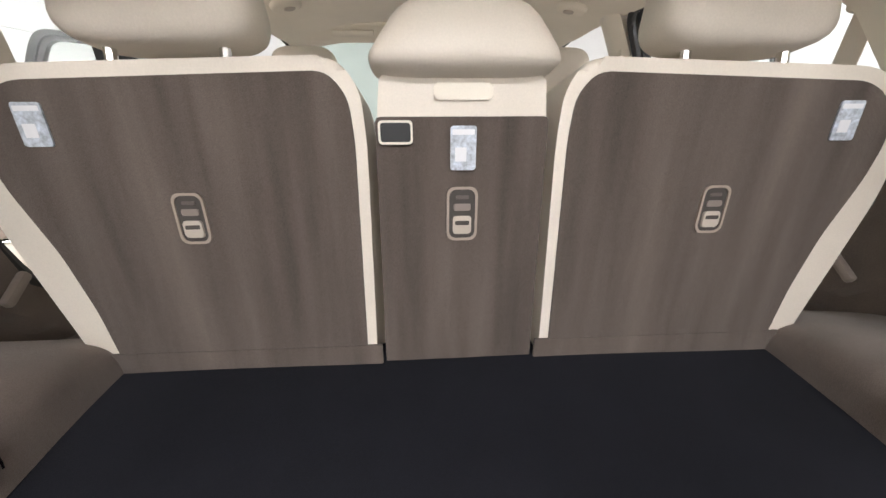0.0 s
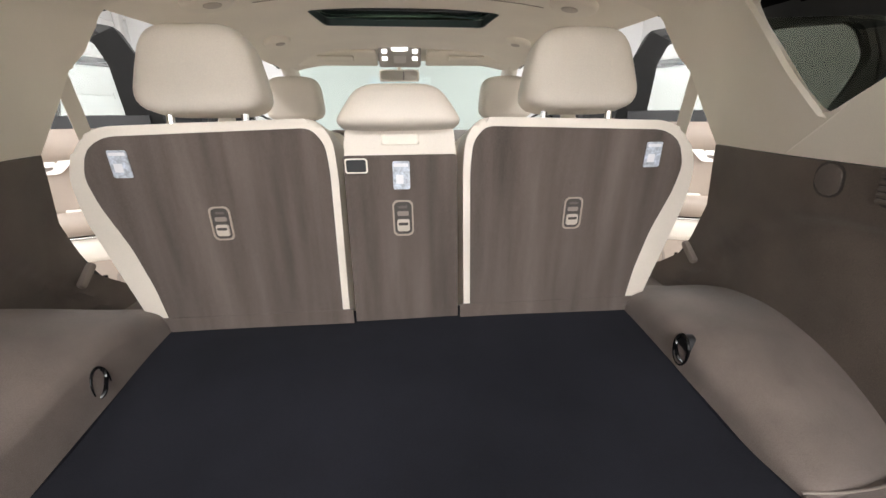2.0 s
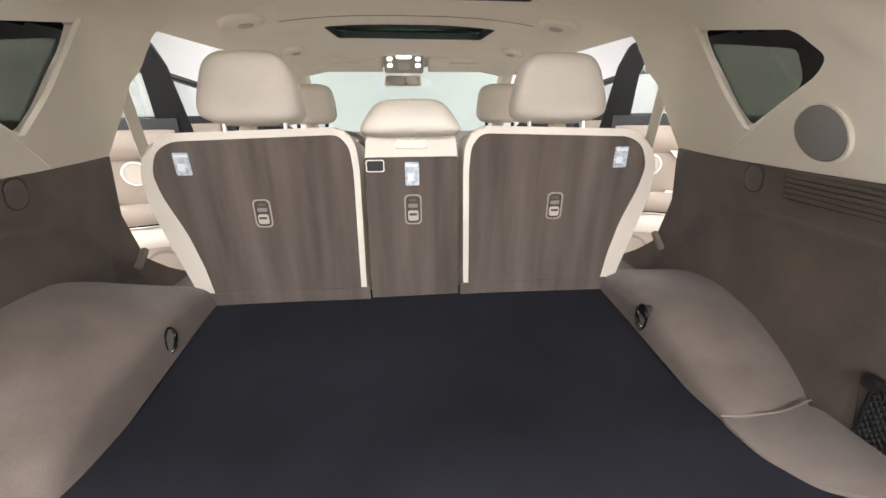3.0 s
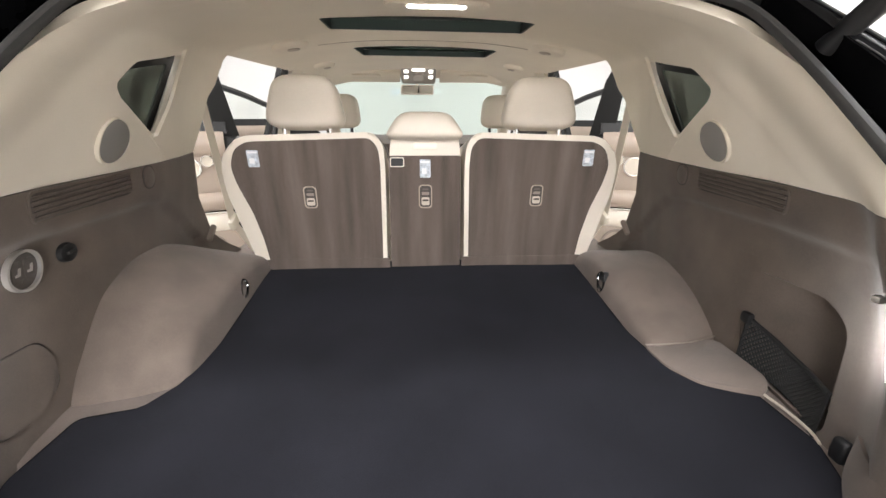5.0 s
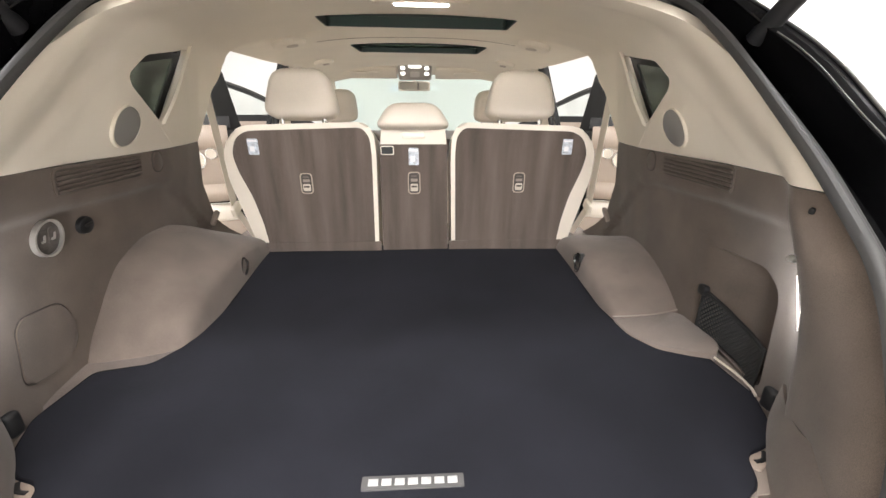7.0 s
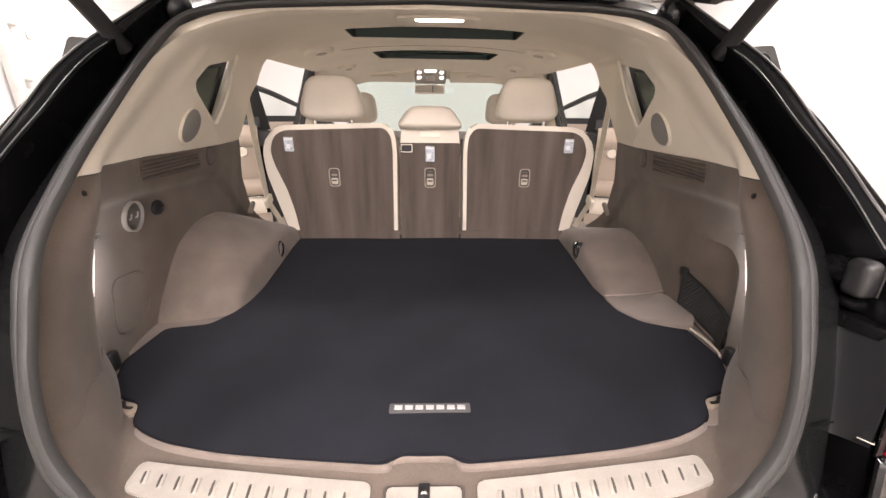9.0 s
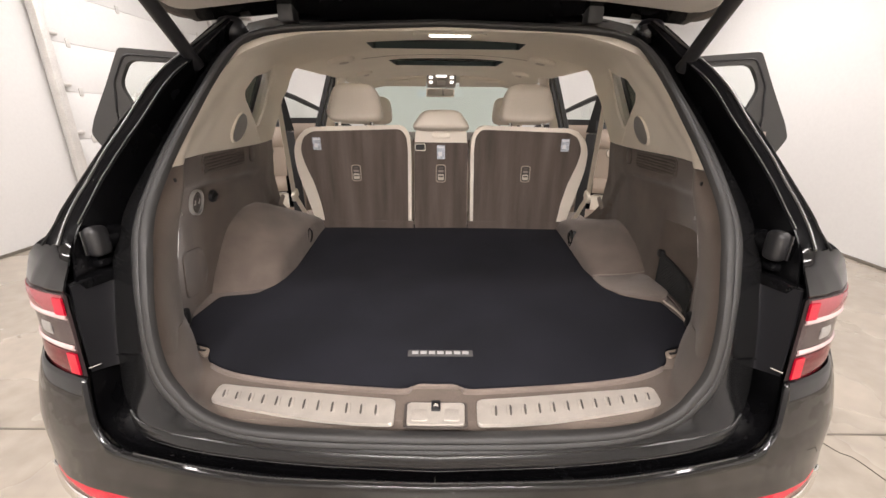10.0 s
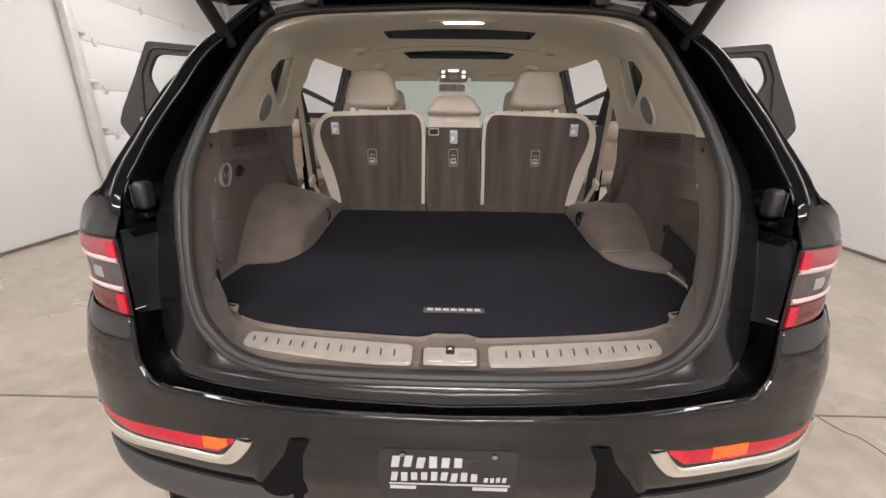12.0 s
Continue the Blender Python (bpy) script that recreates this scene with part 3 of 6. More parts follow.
    if s > 0:
        sub("low_step", prism(rounded_poly([(0.592, 0.845), (0.598, 0.77), (0.64, 0.702), (0.70, 0.674), (0.765, 0.652), (0.80, 0.70), (0.80, 0.868), (0.60, 0.868)], 0.02), lambda a, b, d: (a, b, d + 0.010 * (a - 0.62) / 0.2), 0.76, 0.809, 0.006), M_TAUPE_CARPET, hs)
        sub("cover_seam", tube(smooth([(0.594, 0.862, 0.810), (0.65, 0.852, 0.817), (0.72, 0.854, 0.820), (0.80, 0.874, 0.822)], 20), 0.0022, 6), M_TAN_DARK, hs)
        sub("edge_trim", tube(smooth([(0.762, 0.66, 0.803), (0.768, 0.60, 0.803), (0.764, 0.545, 0.803), (0.752, 0.515, 0.803)], 16), 0.0032, 6), M_LATCH, hs)
    ty = 1.156
    sub("tie_down", prism([(ty + a, 0.868 + b) for a, b in oval(0.044, 0.072)], lambda a, b, d: (s * (0.602 - d), a, b), -0.01, 0.008, 0.003), M_BLACK, hs, "black tie-down ring")
    sub("tie_down_rim", tube([(s * 0.592, ty + a, 0.868 + b) for a, b in oval(0.044, 0.072, 24)], 0.0032, 6, closed=True, up=(1, 0, 0)), M_PAINT, hs)
    sub("tie_down_bar", tube(smooth([(s * 0.592, ty - 0.012, 0.845), (s * 0.584, ty - 0.004, 0.855), (s * 0.584, ty + 0.01, 0.885), (s * 0.592, ty + 0.012, 0.895)], 12), 0.004, 6), M_PAINT, hs)
    # luggage floor edge hooks
    cpart("tie_down", rbox((s * 0.735, 0.47, 0.835), (0.02, 0.03, 0.05), 0.009, 3), M_BLACK, "black folding tie-down hook")
    # seam strip of the opening
    cpart("corner_trim", sheet(lambda u, v: (s * (0.55 + 0.22 * u), 0.30 + 0.32 * v, 0.7815), 6, 6, 0.01), M_TAN_DARK, "taupe floor corner trim")

# pocket with net, right-hand side
pk = rounded_poly([(0.845, 1.045), (0.62, 1.062), (0.555, 1.03), (0.535, 0.80), (0.80, 0.80)], 0.03)
linings = [o for o in bpy.data.objects if o.name.startswith("side_lining")]
right = max(linings, key=lambda o: sum(v.co.x for v in o.data.vertices))
cut(right, [prism(pk, lambda a, b, d: (d, a, b), 0.6, 1.0)])


def pocket_depth(y):
    f = min(max((0.835 - y) / 0.15, 0), 1)
    return 0.003 + 0.075 * f * f * (3 - 2 * f)


pocket = cpart("storage_pocket", sheet(lambda u, v: (lambda y, z: (wall_x(y, z) + pocket_depth(y), y, z))(0.49 + 0.39 * u, 0.77 + 0.31 * v), 40, 20, 0.004, flip=True), M_TAUPE, "recessed taupe storage pocket")
sub("pocket_wall", ring(rounded_poly([(0.846, 1.046), (0.62, 1.063), (0.554, 1.031), (0.534, 0.799), (0.80, 0.799)], 0.03), pk, lambda a, b, d: (wall_x(a, b) + (0.001 if d < 0.05 else pocket_depth(a) + 0.004), a, b), 0.0, 0.1), M_TAUPE, pocket)
bmn = bmesh.new()


def net_xyz(a, b):
    y = 0.795 - 0.252 * a
    top = 0.928 - 0.03 * a - 0.018 * math.sin(math.pi * a)
    return Vector((wall_x(y, 0.9) - 0.008 + 0.018 * math.sin(math.pi * a), y, 0.79 + (top - 0.79) * b))


def add_tube(bm, pts, r, seg=4):
    t = tube(pts, r, seg)
    me = bpy.data.meshes.new("t")
    t.to_mesh(me)
    t.free()
    bm.from_mesh(me)
    bpy.data.meshes.remove(me)


for k in range(-9, 25):
    add_tube(bmn, [net_xyz(min(max((k + t * 1.1) / 24, 0), 1), t / 8) for t in range(9)], 0.0028)
    add_tube(bmn, [net_xyz(min(max((k + (8 - t) * 1.1) / 24, 0), 1), t / 8) for t in range(9)], 0.0028)
sub("net", bmn, M_NET, pocket, "black elastic storage net")
sub("net_band", tube([net_xyz(t / 16, 1) for t in range(17)], 0.005, 8), M_NET, pocket)
sub("net_anchor", rbox((wall_x(0.80, 0.93) - 0.008, 0.797, 0.925), (0.02, 0.03, 0.03), 0.008), M_BLACK, pocket)
for s in (-1, 1):
    cpart("load_lamp", tube([(s * (0.681 + 0.002 * t), 0.446 - 0.006 * t, 1.12 - 0.024 * t) for t in range(5)], 0.0016, 8), M_SLIT_ON, "lit load space lamp slit in the side lining")


# left-hand side: seat switches, socket, access lid
def left_wall(a, b, d):
    return (-(wall_x(a, b) - d), a, b)


sw = cpart("switch_panel", prism([(0.722 + a, 1.118 + b) for a, b in oval(0.080, 0.076)], left_wall, -0.01, 0.005, 0.003), M_PANEL_GREY, "round grey seat switch panel with chrome ring")
sub("chrome_ring", ring([(0.722 + a, 1.118 + b) for a, b in oval(0.088, 0.084)], [(0.722 + a, 1.118 + b) for a, b in oval(0.078, 0.074)], left_wall, -0.01, 0.012), M_SATIN, sw)
for d in (-0.015, 0.015):
    sub("button", prism([(0.722 + d + a, 1.118 + b) for a, b in rounded(0.026, 0.046, 0.009)], left_wall, 0.0, 0.007, 0.002), M_PANEL_GREY, sw)
    sub("symbol", prism(rounded_poly([(0.722 + d + a, 1.118 + b) for a, b in ((-0.007, -0.007), (0.005, -0.007), (0.008, 0.009), (0.002, 0.009), (0.0, -0.002), (-0.007, -0.002))], 0.0015), left_wall, 0.006, 0.0085), M_SATIN, sw)
so = cpart("power_socket", prism([(0.833 + a, 1.117 + b) for a, b in oval(0.046, 0.044)], left_wall, -0.01, 0.012, 0.006), M_BLACK, "black round power socket cap")
sub("grip", tube([left_wall(0.823, 1.117, 0.015), left_wall(0.843, 1.121, 0.015)], 0.004, 6), M_RUBBER, so)
LID = [(0.575, 0.968), (0.60, 0.983), (0.712, 0.968), (0.733, 0.907), (0.726, 0.852), (0.655, 0.824), (0.55, 0.852)]
lid = rounded_poly(LID, 0.03)
cpart("access_lid", prism(lid, left_wall, -0.01, 0.004, 0.004), M_TAUPE, "taupe access lid with rounded corners")
# Thin shade round the lid, laid on the wall as a dark ring.
cpart("access_gap_shade", ring(rounded_poly([(0.645 + (a - 0.645) * 1.03, 0.9 + (b - 0.9) * 1.035) for a, b in LID], 0.031), lid, left_wall, -0.01, 0.001), M_VENT)

# load floor under the mat, sill lining
cpart("load_floor", prism([(-0.56, 0.24), (0.56, 0.24), (0.68, 0.36), (0.72, 0.5), (0.9, 0.7), (0.9, 2.0), (-0.9, 2.0), (-0.9, 0.7), (-0.72, 0.5), (-0.68, 0.36)], world_xyz, 0.75, 0.786), M_TAUPE_CARPET, "taupe carpeted load floor")


def sill(u, v):
    x = -0.60 + 1.20 * u
    e = max(abs(x) - 0.40, 0)
    y0 = 0.102 + 3.2 * e * e
    y1 = 0.26 + 3.2 * e * e
    y = y0 + (y1 - y0) * v
    z = 0.738 + 0.05 * min(1, v * 10) ** 0.6
    return (x, y, z)


sl = cpart("sill_lining", sheet(sill, 40, 20, 0.012, flip=True), M_TAUPE, "taupe load sill lining")


SCUFF_LOW = [(0.087, 0.100), (0.16, 0.102), (0.24, 0.110), (0.339, 0.127), (0.445, 0.150), (0.503, 0.168)]
SCUFF_TOP = [(0.090, 0.174), (0.2, 0.185), (0.30, 0.197), (0.438, 0.213), (0.508, 0.224)]
SILL_FILLET = [(0.45, 0.113, 0.784), (0.505, 0.128, 0.818), (0.535, 0.142, 0.84), (0.56, 0.153, 0.866), (0.579, 0.163, 0.90), (0.612, 0.182, 0.95)]
FLOOR_FILLET = [(0.45, 0.250, 0.784), (0.535, 0.285, 0.7865), (0.60, 0.325, 0.788), (0.655, 0.375, 0.79), (0.705, 0.435, 0.82), (0.74, 0.46, 0.88)]


def sill_top(a, b, d):
    return (a, b, 0.7915 + d)


for s in (-1, 1):
    fillet = []
    for f in (0.0, 0.12, 0.25, 0.4, 0.55, 0.7, 0.85, 1.0):
        fillet.append([(s * (ax + (bx - ax) * f * f), ay + (by - ay) * f, bz + (az - bz) * (1 - f) ** (2.6 if az > 0.85 else 7)) for (ax, ay, az), (bx, by, bz) in zip(SILL_FILLET, FLOOR_FILLET)])
    cpart("sill_corner", loft(fillet, 30, 24, 0.006, flip=s > 0), M_TAUPE, "taupe lining curving from the sill to the side")
    flap = cpart("floor_clip", prism(rounded_poly([(s * a, b) for a, b in ((0.615, 0.338), (0.598, 0.362), (0.625, 0.392), (0.675, 0.402), (0.672, 0.375))], 0.008), world_xyz, 0.785, 0.7945, 0.002), M_TAN, "beige clip plate beside the mat")
    sub("clip_slot", tube(smooth([(s * 0.655, 0.378, 0.795), (s * 0.64, 0.362, 0.7955), (s * 0.622, 0.358, 0.7955)], 10), 0.0042, 6, flat=0.6), M_BLACK, flap)
    plate = cpart("scuff_plate", prism(rounded_poly([(s * a, b) for a, b in SCUFF_LOW + SCUFF_TOP[::-1]], 0.012), sill_top, -0.004, 0.004, 0.0025, 3), M_STEEL, "brushed steel load sill scuff plate with pressed ribs")
    for k in range(12):
        x = 0.122 + 0.0318 * k
        lo, hi = curve(SCUFF_LOW, x), curve(SCUFF_TOP, x)
        lean = 0.004 + 0.006 * k / 11
        run = lambda dx, f0, f1, z: [sill_top(s * (x + dx + lean * t / 6), lo + (hi - lo) * (f0 + (f1 - f0) * t / 6), z - 0.004 * (t in (0, 6)) - 0.001 * (t in (1, 5))) for t in range(7)]
        sub("rib", tube(run(0.0, 0.24, 0.80, 0.0038), 0.0036, 8, flat=0.7), M_STEEL, plate)
        # Dark reflection beside the rib, put into the bar's steel colour.
        sub("groove", tube(run(0.0058, 0.25, 0.80, 0.0042), 0.0024, 6, flat=0.6), M_RIB_DARK, plate)
lockp = cpart("latch_plate", prism(rounded_poly([(-0.060, 0.100), (0.060, 0.100), (0.063, 0.164), (-0.063, 0.164)], 0.008), sill_top, -0.004, 0.004, 0.0025, 3), M_STEEL, "brushed steel plate round the tailgate latch")
sub("plate_gap", ring(rounded_poly([(-0.0665, 0.0955), (0.0665, 0.0955), (0.0695, 0.1695), (-0.0695, 0.1695)], 0.011), rounded_poly([(-0.0615, 0.0985), (0.0615, 0.0985), (0.0645, 0.1655), (-0.0645, 0.1655)], 0.008), sill_top, -0.004, 0.0005), M_VENT, lockp)
for dx in (-0.034, 0.034):
    sub("pressing", prism(rounded(0.034, 0.034, 0.006), lambda a, b, d: sill_top(a + dx, b + 0.126, d), 0.0, 0.0052, 0.001), M_STEEL, lockp)
sub("latch_slot", rbox((0, 0.153, 0.7965), (0.020, 0.032, 0.005), 0.002), M_BLACK, lockp)
sub("striker", tube(smooth([(-0.003, 0.147, 0.79), (-0.003, 0.147, 0.803), (0.003, 0.147, 0.803), (0.003, 0.147, 0.79)], 12), 0.003, 6), M_CHROME, lockp)

# headliner with two roof openings


def roof_z(x, y):
    return curve(ROOF_Z, y) - 0.095 * (abs(x) / 0.775) ** 2.6


def liner(u, v):
    y = 1.73 + 1.39 * v
    half = curve([(1.7, 0.785), (2.2, 0.775), (2.9, 0.72), (3.15, 0.67)], y)
    x = -half + 2 * half * u
    return (x, y, roof_z(x, y) + (0.003 if y < 1.76 else 0))


head = cpart("headliner", sheet(liner, 28, 40, 0.035, flip=False), M_CREAM_CLOTH, "cream cloth headliner with two roof openings")
holes = [rounded_poly([(-0.355, 1.49), (0.395, 1.49), (0.395, 1.70), (-0.355, 1.70)], 0.025), rounded_poly([(-0.345, 2.17), (0.395, 2.17), (0.37, 2.45), (-0.32, 2.45)], 0.04)]
cut(upper, [prism(holes[0], world_xyz, 1.5, 1.9)])
cut(head, [prism(holes[1], world_xyz, 1.5, 1.9)])
for h in holes:
    cx, cy = sum(a for a, b in h) / len(h), sum(b for a, b in h) / len(h)
    out = [(cx + (a - cx) * 1.03, cy + (b - cy) * 1.05) for a, b in h]
    sr = cpart("sunroof", ring(out, h, world_xyz, 1.728, 1.752), M_BLACK, "panoramic sunroof with black frame and green glass")
    sub("reveal", ring([(cx + (a - cx) * 1.001, cy + (b - cy) * 1.001) for a, b in h], [(cx + (a - cx) * 0.985, cy + (b - cy) * 0.95) for a, b in h], lambda a, b, d: (a, b, roof_z(a, b) + d), 0.002, 0.03), M_BLACK, sr)
    sub("pane", prism(out, world_xyz, 1.752, 1.757), M_ROOF_GLASS, sr, "dark green roof glass")
cpart("roof", sheet(lambda u, v: (lambda x, y: (x, y, curve(ROOF_Z, y) + 0.065 - 0.12 * (abs(x) / 0.76) ** 3))((2 * u - 1) * curve([(0.9, 0.72), (1.6, 0.76), (3.1, 0.74)], 0.93 + 2.2 * v), 0.93 + 2.2 * v), 24, 24, 0.004), M_PAINT, "black painted roof skin")
roof_ob = [o for o in bpy.data.objects if o.name == "roof"][0]
cut(roof_ob, [prism(h, world_xyz, 1.6, 2.0) for h in holes])

cpart("shade_seam", tube([(-0.47 + 0.97 * k / 20, 1.99, roof_z(-0.47 + 0.97 * k / 20, 1.99) - 0.0005) for k in range(21)], 0.0018, 6), M_TAN, "seam of the roof shade")
# roof lamps, visors, grab handles, mirror
dome = cpart("dome_lamp", prism([(0.035 + a, 1.25 + b) for a, b in rounded(0.30, 0.08, 0.03)], lambda a, b, d: (a, b, roof_z(a, b) - d), -0.01, 0.008, 0.004), M_CREAM_PLASTIC, "oblong load space dome lamp, lit")
sub("lens", prism([(0.035 + a, 1.25 + b) for a, b in rounded(0.17, 0.045, 0.018)], lambda a, b, d: (a, b, roof_z(a, b) - d), 0.0, 0.011), M_DOME_ON, dome)
con = cpart("overhead_console", rbox((0, 0, 0), (0.24, 0.16, 0.045), 0.018, 3, m=Matrix.Translation((-0.01, 2.94, 1.668)) @ Matrix.Rotation(radians(-48), 4, "X")), M_CONSOLE, "grey overhead console with lit map lamps")


def con_xyz(a, b, d):
    return Matrix.Translation((-0.01, 2.94, 1.668)) @ Matrix.Rotation(radians(-48), 4, "X") @ Vector((a, b, -0.0225 - d))


sub("lamp", prism(rounded(0.09, 0.026, 0.01), lambda a, b, d: con_xyz(a, b - 0.045, d), -0.004, 0.003, 0.001), M_LAMP_ON, con)
sub("button", prism(rounded(0.07, 0.045, 0.01), lambda a, b, d: con_xyz(a, b + 0.02, d), -0.004, 0.004, 0.002), M_SATIN, con)
for s in (-1, 1):
    for dy in (0.015, -0.03):
        sub("map_lamp", prism(rounded(0.03, 0.024, 0.007), lambda a, b, d: con_xyz(a + s * 0.085, b + dy, d), -0.004, 0.003, 0.001), M_LAMP_ON, con)
    vis = cpart("sun_visor", rbox((0, 0, 0), (0.46, 0.15, 0.022), 0.01, 3, m=Matrix.Translation((s * 0.37, 2.98, 1.652)) @ Matrix.Rotation(radians(-24), 4, "X")), M_CREAM_CLOTH, "cream cloth sun visor folded up")
    sub("vanity_cover", rbox((0, 0, 0), (0.2, 0.05, 0.008), 0.003, m=Matrix.Translation((s * 0.37, 2.955, 1.642)) @ Matrix.Rotation(radians(-24), 4, "X")), M_CREAM_PLASTIC, vis)
    for xx, yy, k in ((0.555, 1.88, 1.0), (0.555, 2.55, 0.8)):
        on_roof = lambda a, b, d: (s * a, b, roof_z(a, b) - d)
        rl = cpart("reading_lamp", prism([(xx + 0.01 + a, yy + b) for a, b in oval(0.15 * k, 0.17 * k)], on_roof, -0.01, 0.02, 0.018, 4), M_CREAM_PLASTIC, "round cream reading lamp in the headliner")
        sub("lens", prism([(xx - 0.005 + a, yy - 0.005 + b) for a, b in oval(0.052 * k, 0.056 * k)], on_roof, 0.0, 0.024, 0.002), M_LATCH, rl)
mir = cpart("rear_view_mirror", rbox((-0.02, 3.18, 1.572), (0.25, 0.035, 0.07), 0.016, 3), M_CREAM_PLASTIC, "rear-view mirror on the windscreen")
sub("mirror_glass", prism(rounded(0.225, 0.052, 0.018), lambda a, b, d: (a - 0.02, 3.157 - d - 0.22 * b + 0.04 * a, 1.572 + b), 0, 0.004), M_MIRROR, mir)
sub("stalk", tube([(-0.02, 3.18, 1.60), (-0.02, 3.17, 1.66)], 0.012), M_CREAM_PLASTIC, mir)

# windscreen, cowl, A and B pillars, roof rails, sills
ws = cpart("windscreen", sheet(lambda u, v: ((-0.66 - 0.1 * v) + (1.32 + 0.2 * v) * u, 3.12 + 0.85 * v + 0.12 * (1 - (2 * u - 1) ** 2), 1.66 - 0.52 * v), 10, 8, 0.005), M_GLASS, "pale green tinted windscreen")
ws.visible_shadow = False
for s in (-1, 1):
    cpart("front_pillar", tube(smooth([(s * 0.66, 3.02, 1.65), (s * 0.70, 3.3, 1.53), (s * 0.76, 3.65, 1.33), (s * 0.80, 3.95, 1.13)], 16), 0.05, 10, flat=0.8), M_CREAM_PLASTIC, "cream lined front pillar")
    cpart("centre_pillar", sheet(lambda u, v: (s * (0.835 - 0.155 * v ** 1.3 + 0.03 * abs(2 * u - 1) ** 2), 2.43 + 0.05 * v + 0.17 * u, 1.21 + 0.48 * v), 8, 14, 0.05, flip=s < 0), M_CREAM_PLASTIC, "cream upper lining of the centre pillar")
    cpart("pillar_foot", sheet(lambda u, v: (s * (0.855 - 0.02 * v + 0.03 * abs(2 * u - 1) ** 2), 2.41 + 0.02 * v + 0.2 * u, 0.42 + 0.785 * v), 8, 8, 0.05, flip=s < 0), M_TAUPE, "taupe lower lining of the centre pillar")
    cpart("door_seal", tube(smooth([(s * 0.885, 2.40, 0.42), (s * 0.885, 2.395, 0.8), (s * 0.875, 2.40, 1.2), (s * 0.80, 2.44, 1.5), (s * 0.765, 2.44, 1.63), (s * 0.775, 2.3, 1.70), (s * 0.82, 2.10, 1.71), (s * 0.90, 1.92, 1.67), (s * 0.94, 1.74, 1.55), (s * 0.95, 1.60, 1.3), (s * 0.955, 1.58, 1.1), (s * 0.95, 1.68, 0.86), (s * 0.93, 1.9, 0.6), (s * 0.89, 2.1, 0.42)], 70, closed=True), 0.016, 8, closed=True), M_RUBBER, "dark rubber door seal")
    bp = cpart("pillar_skin", sheet(lambda u, v: (s * (0.935 - 0.16 * max(v - 0.62, 0) / 0.38), 2.41 + 0.04 * v + 0.2 * u, 0.36 + 1.31 * v), 2, 14, 0.03, flip=s < 0), M_PAINT, "black painted door pillar")
    cpart("rocker", rbox((s * 0.90, 2.7, 0.36), (0.14, 2.0, 0.16), 0.03), M_PAINT, "black painted door sill")
    # seat belt of the outer rear seat
    belt = cpart("seat_belt", sheet(lambda u, v: (lambda p, q: p + (q - p) * u)(Vector((s * 0.852, 1.60, 1.475)).lerp(Vector((s * 0.862, 1.70, 0.96)), v), Vector((s * 0.845, 1.648, 1.475)).lerp(Vector((s * 0.855, 1.745, 0.96)), v)), 1, 12, 0.0015), M_CREAM, "cream seat belt webbing with buckle tongue")
    sub("belt_end", sheet(lambda u, v: (lambda p, q: p + (q - p) * u)(Vector((s * 0.862, 1.70, 0.95)).lerp(Vector((s * 0.80, 1.80, 0.72)), v), Vector((s * 0.855, 1.745, 0.95)).lerp(Vector((s * 0.79, 1.84, 0.72)), v)), 1, 8, 0.0015), M_CREAM, belt)
    sub("tongue", rbox((0, 0, 0), (0.025, 0.075, 0.05), 0.01, m=Matrix.Translation((s * 0.853, 1.722, 0.945)) @ Matrix.Rotation(radians(25), 4, "X")), M_CREAM_PLASTIC, belt)
    sub("guide", rbox((s * 0.845, 1.622, 1.485), (0.03, 0.085, 0.035), 0.012), M_CREAM_PLASTIC, belt)
    fb = cpart("front_belt", sheet(lambda u, v: (s * (0.79 + 0.07 * v), 2.50 + 0.045 * u, 1.50 - 0.75 * v), 1, 8, 0.0015), M_CREAM, "cream front seat belt webbing")
    sub("guide", rbox((s * 0.775, 2.52, 1.50), (0.03, 0.07, 0.06), 0.012), M_CREAM_PLASTIC, fb)

cpart("cabin_floor", rbox((0, 2.75, 0.36), (1.76, 2.6, 0.08), 0.01), M_TAUPE_CARPET, "taupe cabin carpet")
cpart("firewall", rbox((0, 4.05, 0.75), (1.7, 0.08, 0.8), 0.02), M_BLACK, "black firewall under the dashboard")
# ---- tail of the body ----
BODY_X = [(0.60, 0.92), (0.77, 0.945), (0.9, 0.945), (1.05, 0.935), (1.10, 0.925), (1.26, 0.898), (1.47, 0.855), (1.65, 0.775), (1.70, 0.74)]
BUMP_Y = [(p.x, p.y) for p in smooth([(0.0, 0.03, 0), (0.3, 0.036, 0), (0.5, 0.055, 0), (0.7, 0.095, 0), (0.8, 0.13, 0), (0.87, 0.175, 0), (0.92, 0.24, 0), (0.945, 0.32, 0), (0.957, 0.9, 0)], 160)]
# lines round the tail opening, from the middle of the sill up one side
SEAL_IN = [(0, 0.094, 0.779), (0.235, 0.096, 0.782), (0.37, 0.102, 0.786), (0.45, 0.113, 0.797), (0.505, 0.128, 0.818), (0.535, 0.142, 0.84), (0.56, 0.153, 0.866), (0.575, 0.161, 0.90), (0.588, 0.176, 0.95), (0.597, 0.196, 1.01), (0.608, 0.222, 1.05), (0.617, 0.25, 1.10), (0.627, 0.28, 1.145), (0.638, 0.325, 1.195), (0.645, 0.387, 1.25), (0.641, 0.454, 1.316), (0.634, 0.533, 1.389), (0.627, 0.618, 1.465), (0.614, 0.705, 1.54), (0.595, 0.77, 1.595), (0.55, 0.80, 1.62), (0.47, 0.82, 1.636), (0.36, 0.83, 1.644), (0, 0.85, 1.66)]
